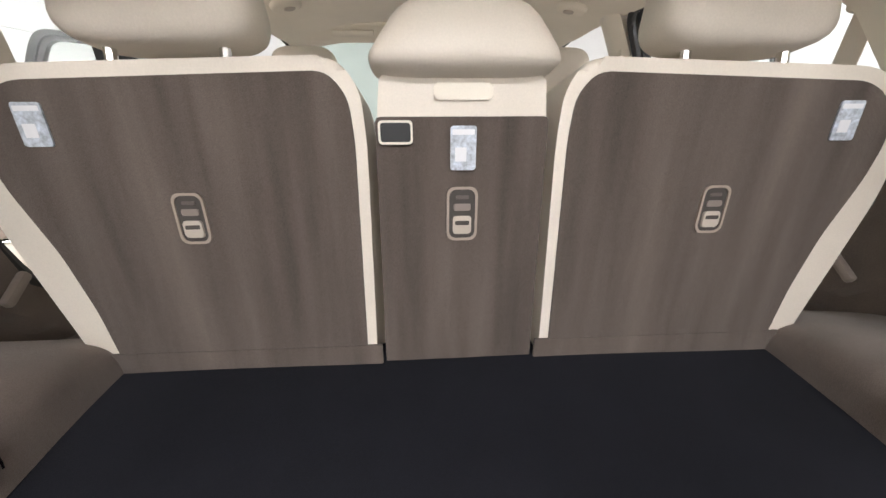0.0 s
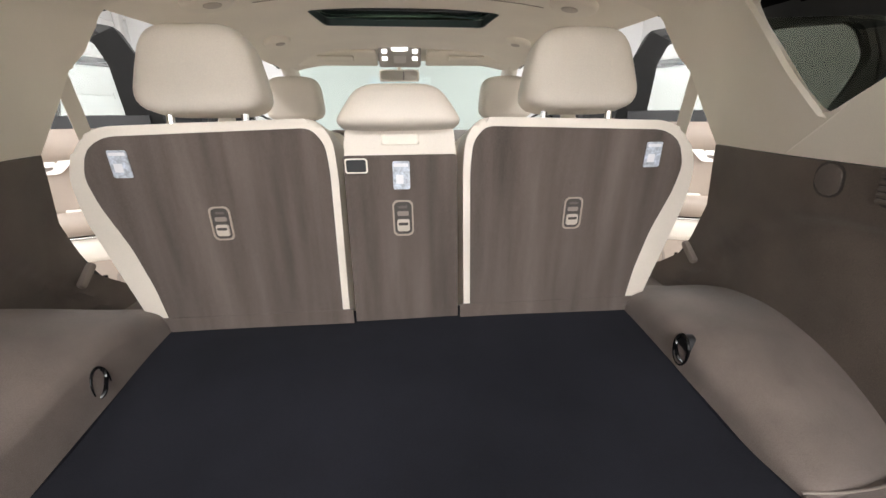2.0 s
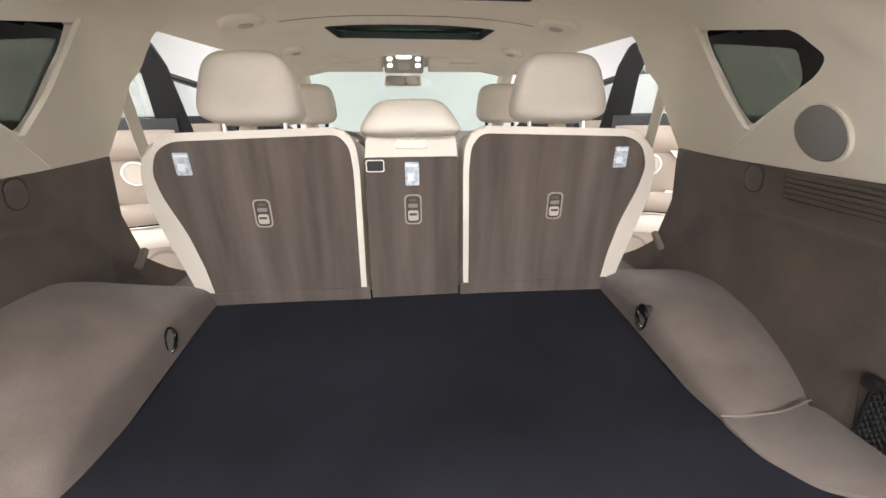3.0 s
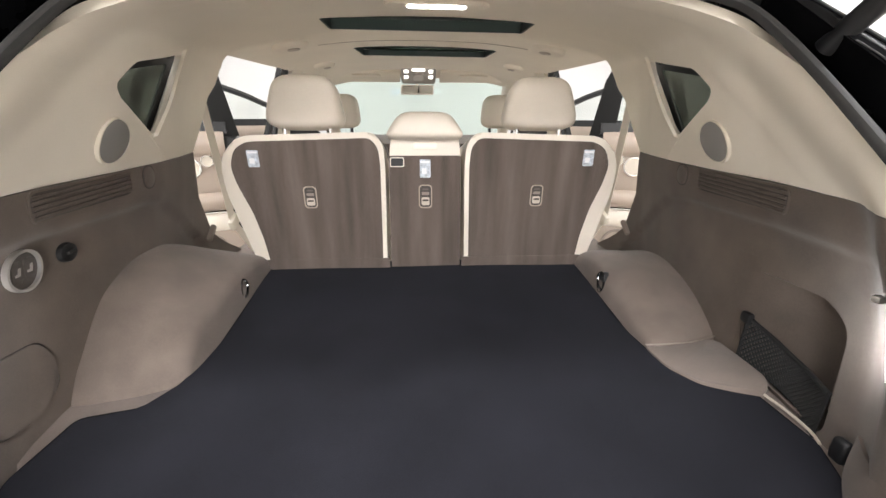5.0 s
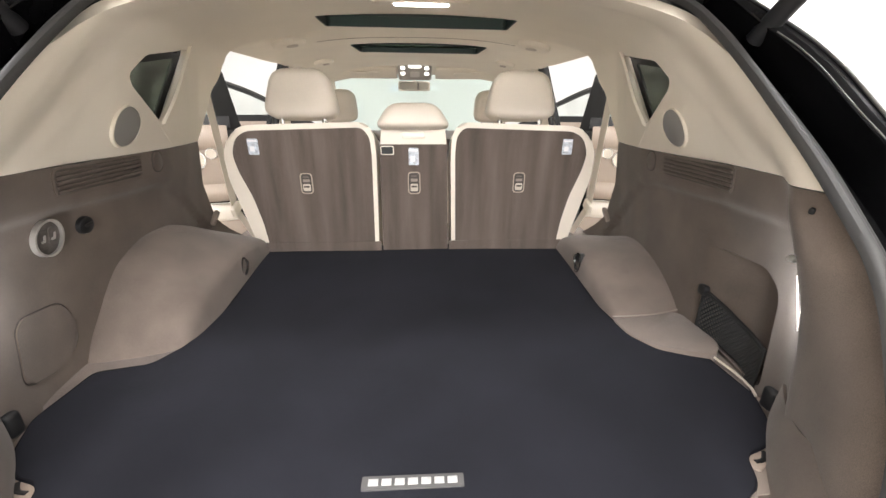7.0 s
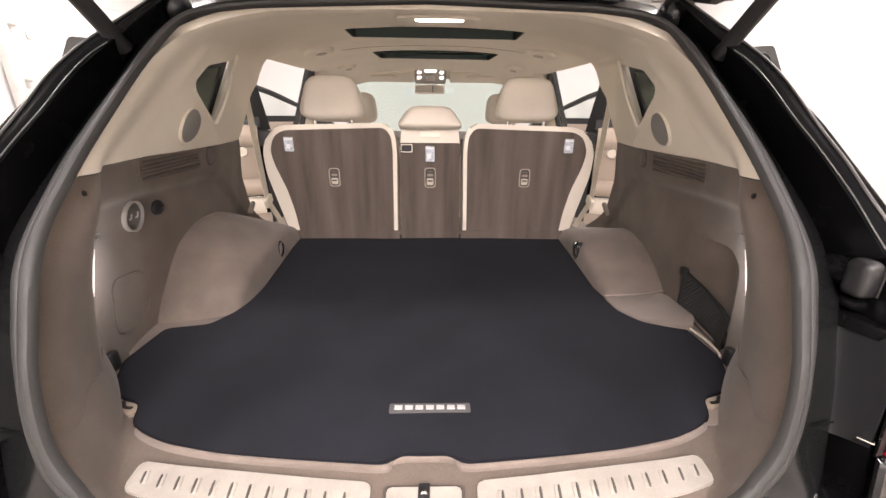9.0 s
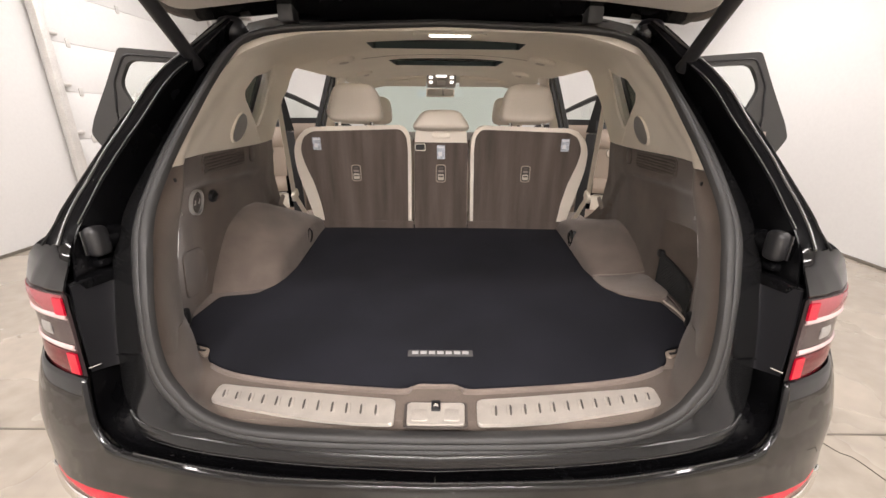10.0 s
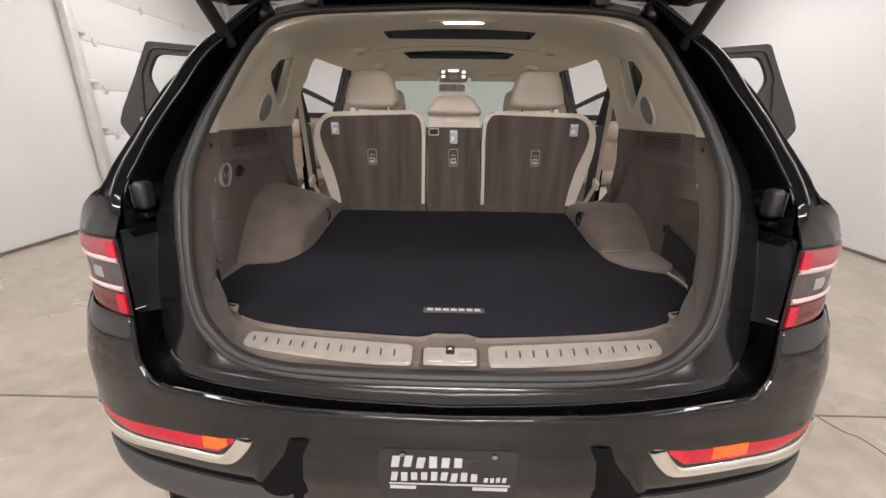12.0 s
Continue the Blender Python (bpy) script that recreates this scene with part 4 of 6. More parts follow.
SEAL_OUT = [(0, 0.085, 0.756), (0.24, 0.089, 0.757), (0.375, 0.098, 0.766), (0.455, 0.113, 0.774), (0.515, 0.133, 0.781), (0.556, 0.15, 0.802), (0.592, 0.163, 0.837), (0.614, 0.178, 0.875), (0.628, 0.194, 0.928), (0.637, 0.213, 0.986), (0.652, 0.238, 1.035), (0.665, 0.267, 1.083), (0.676, 0.297, 1.133), (0.685, 0.341, 1.182), (0.689, 0.407, 1.245), (0.688, 0.479, 1.314), (0.677, 0.56, 1.389), (0.66, 0.64, 1.465), (0.645, 0.72, 1.54), (0.62, 0.79, 1.60), (0.575, 0.83, 1.635), (0.485, 0.85, 1.655), (0.365, 0.86, 1.665), (0, 0.88, 1.68)]
FLANGE = [(0, 0.074, 0.741), (0.232, 0.079, 0.745), (0.365, 0.088, 0.751), (0.46, 0.099, 0.756), (0.56, 0.115, 0.757), (0.632, 0.136, 0.763), (0.668, 0.156, 0.782), (0.698, 0.185, 0.812), (0.71, 0.206, 0.86), (0.715, 0.228, 0.94), (0.721, 0.258, 1.02), (0.727, 0.281, 1.08), (0.733, 0.32, 1.125), (0.738, 0.363, 1.177), (0.737, 0.431, 1.241), (0.726, 0.505, 1.312), (0.717, 0.588, 1.389), (0.703, 0.673, 1.465), (0.69, 0.75, 1.545), (0.665, 0.83, 1.61)]
STEP = [(0, 0.066, 0.713), (0.232, 0.071, 0.72), (0.364, 0.078, 0.727), (0.46, 0.086, 0.733), (0.55, 0.103, 0.736), (0.631, 0.129, 0.741), (0.664, 0.15, 0.772)]
LIP = [(0, 0.035, 0.706), (0.225, 0.04, 0.709), (0.35, 0.048, 0.711), (0.485, 0.06, 0.721), (0.56, 0.069, 0.726), (0.635, 0.086, 0.727), (0.70, 0.116, 0.742), (0.729, 0.133, 0.78), (0.733, 0.144, 0.84), (0.736, 0.156, 0.895)]
PILLAR_IN = [(0.752, 0.200, 1.075), (0.757, 0.228, 1.14), (0.758, 0.255, 1.174), (0.757, 0.294, 1.211), (0.756, 0.345, 1.26), (0.744, 0.42, 1.332), (0.731, 0.48, 1.388), (0.723, 0.558, 1.458), (0.71, 0.606, 1.50), (0.69, 0.637, 1.528), (0.66, 0.72, 1.60), (0.63, 0.79, 1.66)]
PILLAR_OUT = [(0.772, 0.197, 1.08), (0.773, 0.213, 1.14), (0.779, 0.248, 1.177), (0.781, 0.292, 1.219), (0.777, 0.33, 1.255), (0.774, 0.389, 1.311), (0.767, 0.44, 1.357), (0.762, 0.484, 1.398), (0.756, 0.547, 1.457), (0.742, 0.605, 1.507), (0.723, 0.643, 1.54), (0.68, 0.728, 1.609), (0.64, 0.79, 1.665)]
PILLAR_EDGE = [(0.80, 0.19, 1.075), (0.80, 0.207, 1.142), (0.802, 0.247, 1.172), (0.803, 0.283, 1.206), (0.80, 0.407, 1.31), (0.795, 0.50, 1.388), (0.785, 0.63, 1.479), (0.765, 0.735, 1.56), (0.72, 0.86, 1.66)]


def mirrored(pts, s, d=(0, 0, 0)):
    return [(s * (x + d[0]), y + d[1], z + d[2]) for x, y, z in pts]


def between(p, q, f, d=(0, 0, 0)):
    return [tuple(a[n] + (b[n] - a[n]) * f + d[n] for n in range(3)) for a, b in zip(p, q)]


def at_height(pts, z):
    return [curve([(p[2], p[n]) for p in pts], z) for n in (0, 1)]


def whole(pts):
    return [(-x, y, z) for x, y, z in pts[:0:-1]] + list(pts)


seal_rows = [SEAL_IN, between(SEAL_IN, SEAL_OUT, 0.12, (-0.002, -0.013, 0.004)), between(SEAL_IN, SEAL_OUT, 0.34, (0, -0.017, 0.004)), between(SEAL_IN, SEAL_OUT, 0.50, (0, -0.010, 0.001)), between(SEAL_IN, SEAL_OUT, 0.56, (0, -0.008, 0)), between(SEAL_IN, SEAL_OUT, 0.66, (0, -0.014, 0.001)), between(SEAL_IN, SEAL_OUT, 0.88, (0.001, -0.014, 0)), SEAL_OUT]
cpart("tailgate_seal", loft([whole(r) for r in seal_rows], 260, 21, 0.004, flip=True), M_RUBBER, "dark grey rubber seal round the tail opening")


def quarter(s):
    def f(u, v):
        z = 0.86 + (1.665 - 0.86) * v
        xb = curve(BODY_X, z)
        t_in = curve([(1.058, 0), (1.075, 0.12), (1.125, 0.8), (1.15, 1)], z)
        t_out = curve([(1.06, 0), (1.09, 0.05), (1.11, 0.2), (1.135, 0.62), (1.16, 1)], z)
        lift = curve([(1.045, 0.045), (1.058, 0.034), (1.10, 0.05)], z)
        low = [(x, curve(BUMP_Y, x) + lift + 0.02 * min(max((z - 0.88) / 0.18, 0), 1) * (0.95 - x) / 0.21) for x in (0.742, 0.79, 0.845, 0.895, 0.928, 0.947)] + [(0.957, 0.62), (0.96, 1.5)]
        a, b, e = at_height(PILLAR_IN, z), at_height(PILLAR_OUT, z), at_height(PILLAR_EDGE, z)
        far = max(e[1] + 0.42, 0.95)
        high = [a, ((a[0] + b[0]) / 2, (a[1] + b[1]) / 2 - 0.002), b, e, (e[0] + 0.03, e[1] + 0.12), (e[0] + 0.6 * (xb + 0.02 - e[0]), e[1] + 0.28), (xb + 0.02, far), (xb + 0.03, 1.5)]
        k = u * 7
        i = min(int(k), 6)
        w = k - i
        t = t_in + (t_out - t_in) * min(max((k - 1) / 2, 0), 1)
        x, y = [(1 - t) * (low[i][n] * (1 - w) + low[i + 1][n] * w) + t * (high[i][n] * (1 - w) + high[i + 1][n] * w) for n in (0, 1)]
        return (s * x, y, z)
    return f


STOP = (0.735, 0.262, 1.134)


def window_gap(bm):
    """Leaves the quarter window's opening free in the panel."""
    low, high = [(0.96, 1.42), (0.99, 1.385), (1.2, 1.33), (1.6, 1.31)], [(0.96, 1.46), (1.12, 1.545), (1.6, 1.60)]
    gone = []
    for f in bm.faces:
        c = f.calc_center_median()
        if c.y > 0.96 and curve(low, c.y) < c.z < curve(high, c.y):
            gone.append(f)
    bmesh.ops.delete(bm, geom=gone, context="FACES")
    return bm


for s in (-1, 1):
    q = quarter(s)
    qp = cpart("quarter_panel", window_gap(sheet(q, 42, 100, 0.004, flip=s > 0)), M_PAINT, "black gloss rear quarter panel", sharp=17)
    qp.data.materials.append(M_PILLAR)
    for f in qp.data.polygons:
        f.material_index = int(f.center.z > 1.14)
    # painted flange outside the seal, with a rolled step below it
    fl = [SEAL_OUT[:20], between(SEAL_OUT, FLANGE, 0.10, (0, -0.003, 0.0)), between(SEAL_OUT, FLANGE, 0.45, (0, -0.004, 0)), between(SEAL_OUT, FLANGE, 0.80, (0, -0.0035, 0)), between(SEAL_OUT, FLANGE, 0.96, (0, -0.002, 0)), FLANGE]
    cpart("flange", loft([mirrored(r, s) for r in fl], 110, 16, 0.004, flip=s > 0), M_FLANGE, "black painted flange round the tail opening")
    inner = FLANGE[:7]
    st = [between(inner, STEP, 0.06, (0, 0.004, 0)), between(inner, STEP, 0.12, (0, -0.003, 0.001)), between(inner, STEP, 0.5, (0, -0.004, 0.0005)), between(inner, STEP, 0.9, (0, -0.004, 0)), between(inner, STEP, 1.0, (0, 0.002, -0.002)), between(inner, STEP, 1.0, (0, 0.03, -0.012))]
    cpart("sill_step", loft([mirrored(r, s) for r in st], 70, 18, 0.004, flip=s > 0), M_FLANGE, "rolled black sill panel under the seal")
    cpart("flange_joint", tube(smooth(mirrored(inner, s, (0, 0.001, -0.0015)), 60), 0.0022, 6), M_GUTTER, "dark joint along the sill panel")
    # Beads added on both edges so that they carry bright highlight lines.
    cpart("step_edge", tube(smooth(mirrored(between(inner, STEP, 0.97, (0, -0.005, -0.0005)), s), 60), 0.0026, 8), M_ROLLED, "rounded lower edge of the sill panel")
    cpart("flange_edge", tube(smooth(mirrored(between(inner, STEP, 0.10, (0, -0.0035, 0.0005)), s), 60), 0.0018, 8), M_ROLLED, "rounded upper edge of the sill panel")
    near = STEP[:6] + FLANGE[6:10]
    gap = [between(near, near, 0, (0, 0.001, -0.001)), [(x, y + 0.035 + 0.03 * (z > 0.77), z - 0.022 * (x < 0.66)) for x, y, z in near], [(x - 0.004 * (z > 0.77), y + 0.04 + 0.06 * (z > 0.77), z - 0.024 * (x < 0.66)) for x, y, z in LIP], between(LIP, LIP, 0, (0.001, 0.004, -0.003))]
    cpart("bumper_gap", loft([mirrored(r, s) for r in gap], 90, 14, 0.004, flip=s > 0), M_GUTTER, "black channel between sill and bumper")
    # flat wall between flange and tail lamp, shelf over it
    wall_in, wall_out = FLANGE[8:10] + [(0.7235, 0.266, 1.056)], [(0.735, 0.158, 0.875), (0.739, 0.166, 0.97), (0.747, 0.182, 1.062)]
    cpart("lamp_side", loft([mirrored(wall_in, s, (0, 0.002, 0)), mirrored(between(wall_in, wall_out, 0.08, (0.006, 0.004, 0)), s), mirrored(between(wall_in, wall_out, 0.5, (0.006, 0.002, 0)), s), mirrored(wall_out, s)], 12, 12, 0.004, flip=s > 0), M_LAMPSIDE, "black inner side of the tail lamp")
    cpart("lamp_shelf", prism(rounded_poly([(s * a, b) for a, b in ((0.724, 0.30), (0.721, 0.262), (0.747, 0.180), (0.80, 0.195), (0.82, 0.30), (0.80, 0.40), (0.735, 0.40))], 0.012), world_xyz, 1.045, 1.068, 0.006), M_GUTTER, "black shelf over the tail lamp")
    # deep black channel of the rear pillar
    zs = [1.062 + 0.598 * k / 16 for k in range(17)]
    rows = [[] for _ in range(4)]
    for z in zs:
        a, b = at_height(FLANGE[8:], min(z, 1.61)), at_height(PILLAR_IN, max(z, 1.075))
        rows[0].append((s * a[0], a[1], z))
        rows[1].append((s * (a[0] + 0.008), a[1] + 0.05, z))
        rows[2].append((s * (b[0] + 0.004), max(a[1] + 0.05, b[1] + 0.05), z))
        rows[3].append((s * b[0], b[1], z))
    cpart("pillar_channel", loft(rows, 32, 12, 0.004, flip=s > 0), M_GUTTER, "matt black channel of the rear pillar")
    cpart("outer_strip", tube([(s * x, y - 0.001, z + 0.001) for x, y, z in smooth(PILLAR_OUT[1:], 40)], 0.003, 6), M_BRIGHT, "bright strip along the quarter window edge")
    # Highlight on the pillar panel's edge, drawn as a thin bright tube.
    cpart("pillar_highlight", tube([(s * x, y - 0.002, z + 0.001) for x, y, z in smooth(PILLAR_IN[2:10], 40)], 0.0014, 6), M_BRIGHT, "thin bright line for the highlight on the rear pillar's edge")
    cpart("hinge_cover", rbox((0, 0, 0), (0.085, 0.10, 0.075), 0.03, 4, m=Matrix.Translation((s * 0.652, 0.845, 1.632)) @ Matrix.Rotation(radians(-38), 4, "X")), M_LAMPSIDE, "dark rounded tailgate hinge cover")
    cpart("pillar_corner", tube([(s * x, y, z) for x, y, z in smooth(PILLAR_EDGE[1:], 40)], 0.003, 6), M_POST, "black seal along the window edge")

    def lamp_xyz(a, z, d):
        k = min(max((z - 0.88) / 0.18, 0), 1) * (1 - a)
        x = 0.731 + 0.213 * a + 0.013 * k
        y = curve(BUMP_Y, x) + 0.038 + 0.02 * k
        nx, ny = (0.2 + 0.8 * a), -1 + 0.45 * a
        return (s * (x + d * nx), y + d * ny, z)

    lampb = cpart("tail_lamp", sheet(lambda u, v: lamp_xyz(u ** 0.8, 0.873 + 0.181 * v, 0.003), 20, 8, 0.006, flip=s > 0), M_LAMPDARK, "tail lamp with two red bands, unlit")
    for z0, z1, mt, nm in ((1.012, 1.052, M_PINK, "upper_lens"), (0.876, 0.93, M_DEEP_RED, "lower_lens"), (1.0, 1.012, M_LAMPWHITE, "upper_bar"), (0.934, 0.946, M_LAMPWHITE, "lower_bar")):
        sub(nm, sheet(lambda u, v: lamp_xyz(0.02 + 0.87 * u, z0 + (z1 - z0) * v, 0.0045 + 0.003 * math.sin(math.pi * v)), 30, 4, 0.003, flip=s > 0), mt, lampb)
    sub("reverse_lens", sheet(lambda u, v: lamp_xyz(0.30 + 0.16 * u, 0.958 + 0.026 * v, 0.0035 + 0.002 * math.sin(math.pi * v)), 10, 4, 0.003, flip=s > 0), M_GRILLE, lampb, "clear reversing lamp lens")
    for z0, z1 in ((1.013, 1.048), (0.886, 0.930)):
        sub("inner_lens", sheet(lambda u, v: lamp_xyz(-0.01 + 0.115 * u, z0 + (z1 - z0) * v, 0.010), 4, 3, 0.004, flip=s > 0), M_RED, lampb)
    stop = cpart("stop_bumper", rbox((s * STOP[0], STOP[1], STOP[2]), (0.034, 0.042, 0.066), 0.013, 4), M_BLACK, "rounded black rubber tailgate stop")
    sub("groove", rbox((s * (STOP[0] + 0.012), STOP[1] - 0.02, STOP[2]), (0.003, 0.006, 0.054), 0.001), M_RUBBER, stop)
    sub("stop_arm", rbox((s * (STOP[0] + 0.012), STOP[1] + 0.045, STOP[2] - 0.005), (0.04, 0.07, 0.05), 0.016, 3), M_GUTTER, stop)
    sub("stop_foot", rbox((s * (STOP[0] + 0.02), STOP[1] + 0.02, STOP[2] - 0.05), (0.05, 0.06, 0.02), 0.009, 2), M_GUTTER, stop)
    cpart("flange_seam", tube([(s * (0.628 + 0.083 * n / 8), 0.184 + 0.018 * n / 8 - 0.004 * math.sin(math.pi * n / 8), 0.902 - 0.014 * n / 8) for n in range(9)], 0.0018, 6), M_GUTTER, "joint between the flange panels")
    cpart("bright_bar", rbox((0, 0, 0), (0.022, 0.012, 0.004), 0.0015, m=Matrix.Translation((s * 0.726, 0.162, 0.889)) @ Matrix.Rotation(radians(-s * 50), 4, "Z")), M_CHROME, "short bright chrome bar by the lamp's lower inner corner")


def flare(x, z):
    return 1 + min(max((x - 0.7) / 0.2, 0), 1) * curve([(0.3, -0.005), (0.40, 0.012), (0.45, 0.018), (0.50, 0.036), (0.55, 0.045), (0.60, 0.038), (0.66, 0.036), (0.74, 0.039), (0.82, 0.028), (0.88, 0.008)], z)


def bumper(u, v):
    a = 2 * u - 1
    t = abs(a)
    x = curve([(0, 0), (0.42, 0.62), (0.52, 0.70), (0.64, 0.73), (0.8, 0.86), (0.9, 0.93), (1, 0.957)], t)
    y = curve(BUMP_Y, x)
    side = min(max((x - 0.60) / 0.13, 0), 1)
    side = side * side * (3 - 2 * side)
    top = curve([(0.0, 0.706), (0.225, 0.709), (0.35, 0.711), (0.485, 0.7205), (0.56, 0.725), (0.63, 0.727), (0.665, 0.7295), (0.685, 0.738), (0.70, 0.752), (0.71, 0.77), (0.716, 0.79), (0.721, 0.83), (0.727, 0.874)], x)
    prof = [(top, 0.005), (top - 0.004, 0.0), (0.66, 0.0), (0.60, -0.004), (0.52, 0.0), (0.44, 0.02), (0.36, 0.05), (0.26, 0.08)]
    k = v * (len(prof) - 1)
    i = min(int(k), len(prof) - 2)
    w = k - i
    z, dy = [prof[i][n] * (1 - w) + prof[i + 1][n] * w for n in (0, 1)]
    dy += 0.03 * (min(max((z - 0.68) / 0.194, 0), 1)) ** 1.5 * side
    wide = flare(x, z)
    return (math.copysign(x * wide, a), y + dy, z)


for s in (-1, 1):
    # Matt tube added to cover stray highlights on the steep bumper edge.
    cpart("corner_cover", tube([Vector(bumper(0.5 + s * (0.43 + 0.23 * k / 60) / 2, 0.0)) + Vector((0, -0.001, 0)) for k in range(61)], 0.005, 8), M_GUTTER, "matt black tube added to hide stray highlights at the bumper corner")
bp = cpart("rear_bumper", sheet(bumper, 360, 35, 0.005, flip=True), M_PAINT, "black painted rear bumper")
# Bead added along the top edge to carry a continuous highlight.
cpart("bumper_edge", tube([Vector(bumper(k / 120, 0.0)) + Vector((0, 0.001, 0.0005)) for k in range(33, 88)], 0.0034, 8), M_ROLLED, "rounded top edge of the bumper")


def bump_face(a, z, d):
    x = abs(a)
    y = curve(BUMP_Y, x)
    side = min(max((x - 0.78) / 0.16, 0), 1)
    return (a * flare(x, z) + math.copysign(d * side, a), y - d * (1 - 0.6 * side), z)


for s in (-1, 1):
    low_edge = [(0.485, 0.616), (0.505, 0.592), (0.53, 0.573), (0.62, 0.570), (0.77, 0.570), (0.83, 0.577), (0.852, 0.592), (0.868, 0.618)]
    top_edge = [(0.485, 0.623), (0.62, 0.621), (0.77, 0.619), (0.83, 0.622), (0.868, 0.636)]
    red = lambda u, v, d: bump_face(s * (0.485 + 0.366 * u), (lambda a: curve(low_edge, a) + (curve(top_edge, a) - curve(low_edge, a)) * v)(0.485 + 0.366 * u), d + 0.003 * math.sin(math.pi * v))
    rf = cpart("reflector", sheet(lambda u, v: red(u, v, 0.007), 60, 6, 0.006, flip=s > 0), M_RED, "red bumper reflector in a chrome surround")
    chrome_out = [(0.437, 0.622), (0.465, 0.580), (0.50, 0.548), (0.55, 0.541), (0.62, 0.541), (0.70, 0.540), (0.77, 0.536), (0.83, 0.536), (0.866, 0.548), (0.884, 0.574), (0.884, 0.606)]
    chrome_in = [(0.482, 0.624), (0.50, 0.598), (0.522, 0.573), (0.55, 0.567), (0.62, 0.568), (0.70, 0.568), (0.77, 0.568), (0.82, 0.573), (0.84, 0.584), (0.850, 0.596), (0.855, 0.612)]
    rows = []
    for f, d in ((0, 0.0), (0.03, 0.010), (0.3, 0.014), (0.75, 0.012), (0.95, 0.008), (1.0, 0.002)):
        rows.append([bump_face(s * (a + (c - a) * f), b + (e - b) * f, d) for (a, b), (c, e) in zip(chrome_out, chrome_in)])
    sub("chrome_surround", loft(rows, 60, 14, 0.003, flip=s > 0), M_CHROME, rf)
    sub("upper_groove", tube([bump_face(s * (0.485 + 0.38 * k / 30), curve(top_edge, 0.485 + 0.38 * k / 30) + 0.001, 0.003) for k in range(31)], 0.003, 6), M_BLACK, rf)
    # Orange light of the flashing turn lamp, painted on as lens colour.
    a0, a1 = (0.05, 0.22) if s < 0 else (0.30, 0.55)
    sub("turn_glow", sheet(lambda u, v: red(a0 + (a1 - a0) * u, 0.3 + 0.62 * v, 0.0085), 12, 4, 0.004, flip=s > 0), M_AMBER, rf)
    cpart("bumper_fin", sheet(lambda u, v: bump_face(s * (0.300 + 0.046 * (1 - v) + (0.056 + 0.08 * (1 - v)) * u), 0.43 + 0.212 * v, 0.002 + 0.010 * math.sin(math.pi * u) ** 0.7), 16, 10, 0.004, flip=s > 0), M_PILLAR, "gloss black bumper fin")
    cpart("bumper_wedge", sheet(lambda u, v: bump_face(s * (0.362 + 0.060 * (1 - v) + (0.078 - 0.055 * (1 - v)) * u), 0.52 + 0.115 * v - 0.014 * u * v, 0.003 + 0.013 * (1 - v) ** 0.8 + 0.004 * math.sin(math.pi * u)), 12, 10, 0.004, flip=s > 0), M_FLANGE, "painted wedge beside the reflector")
    cpart("bumper_skirt", sheet(lambda u, v: bump_face(s * (0.36 + 0.53 * u), 0.40 + 0.088 * v + 0.012 * u * u, 0.014 * math.sin(math.pi * min(v * 0.8 + 0.15, 1)) + 0.004), 16, 10, 0.012, flip=s > 0), M_SKIRT, "dark grey lower bumper cladding")
    ex = cpart("exhaust_trim", ring([(s * 0.62 + a, 0.375 + b) for a, b in rounded(0.24, 0.075, 0.03)], [(s * 0.62 + a, 0.375 + b) for a, b in rounded(0.21, 0.05, 0.02)], lambda a, b, d: bump_face(a, b, -0.02 + d), -0.06, 0.02), M_CHROME, "chrome exhaust trim")
plate = cpart("number_plate", prism(rounded(0.305, 0.15, 0.012), lambda a, b, d: (a, 0.028 - d, 0.555 + b), 0, 0.006, 0.002), M_BLACK, "black dealer plate with white writing as bars")
def stroke(x, z, w, h, lean=0.0):
    """One plain slanting bar of the plate's white print."""
    bm = rbox((x, 0.0205, z), (w, 0.002, h), 0)
    for v in bm.verts:
        v.co.x += lean * (v.co.z - z)
    return bm


rng = random.Random(5)
for count, x0, pitch, z0, tall in ((6, -0.116, 0.0275, 0.597, 0.030), (9, -0.120, 0.0222, 0.556, 0.023), (4, 0.084, 0.0135, 0.552, 0.012)):
    for k in range(count):
        sub("print_bar", stroke(x0 + pitch * k, z0 + rng.uniform(-0.002, 0.002), pitch * 0.62, tall * rng.uniform(0.85, 1.05), rng.uniform(0.0, 0.2)), M_LETTER, plate)
for x, z, w, h in ((-0.101, 0.524, 0.058, 0.008), (0.094, 0.524, 0.078, 0.008), (0.003, 0.5345, 0.27, 0.003)):
    sub("print_bar", rbox((x, 0.0205, z), (w, 0.002, h), 0), M_LETTER, plate)
for x in (-0.10, 0.10):
    sub("screw", tube([(x, 0.024, 0.62), (x, 0.016, 0.62)], 0.006, 10), M_DARK_CHROME, plate)

# roof edge over the tail opening
def roof_edge(u, v):
    x = -0.635 + 1.27 * u
    a = abs(x)
    zi = curve([(0, 1.678), (0.365, 1.663), (0.485, 1.652), (0.575, 1.632), (0.62, 1.6), (0.635, 1.57)], a)
    zo = curve([(0, 1.738), (0.34, 1.728), (0.55, 1.70), (0.635, 1.675)], a)
    z = zi + (zo - zi) * v
    return (x, rear_y(z) + 0.012 + 0.045 * v, z)


cpart("roof_edge", sheet(roof_edge, 60, 10, 0.004), M_PILLAR, "gloss black roof edge over the tail opening")

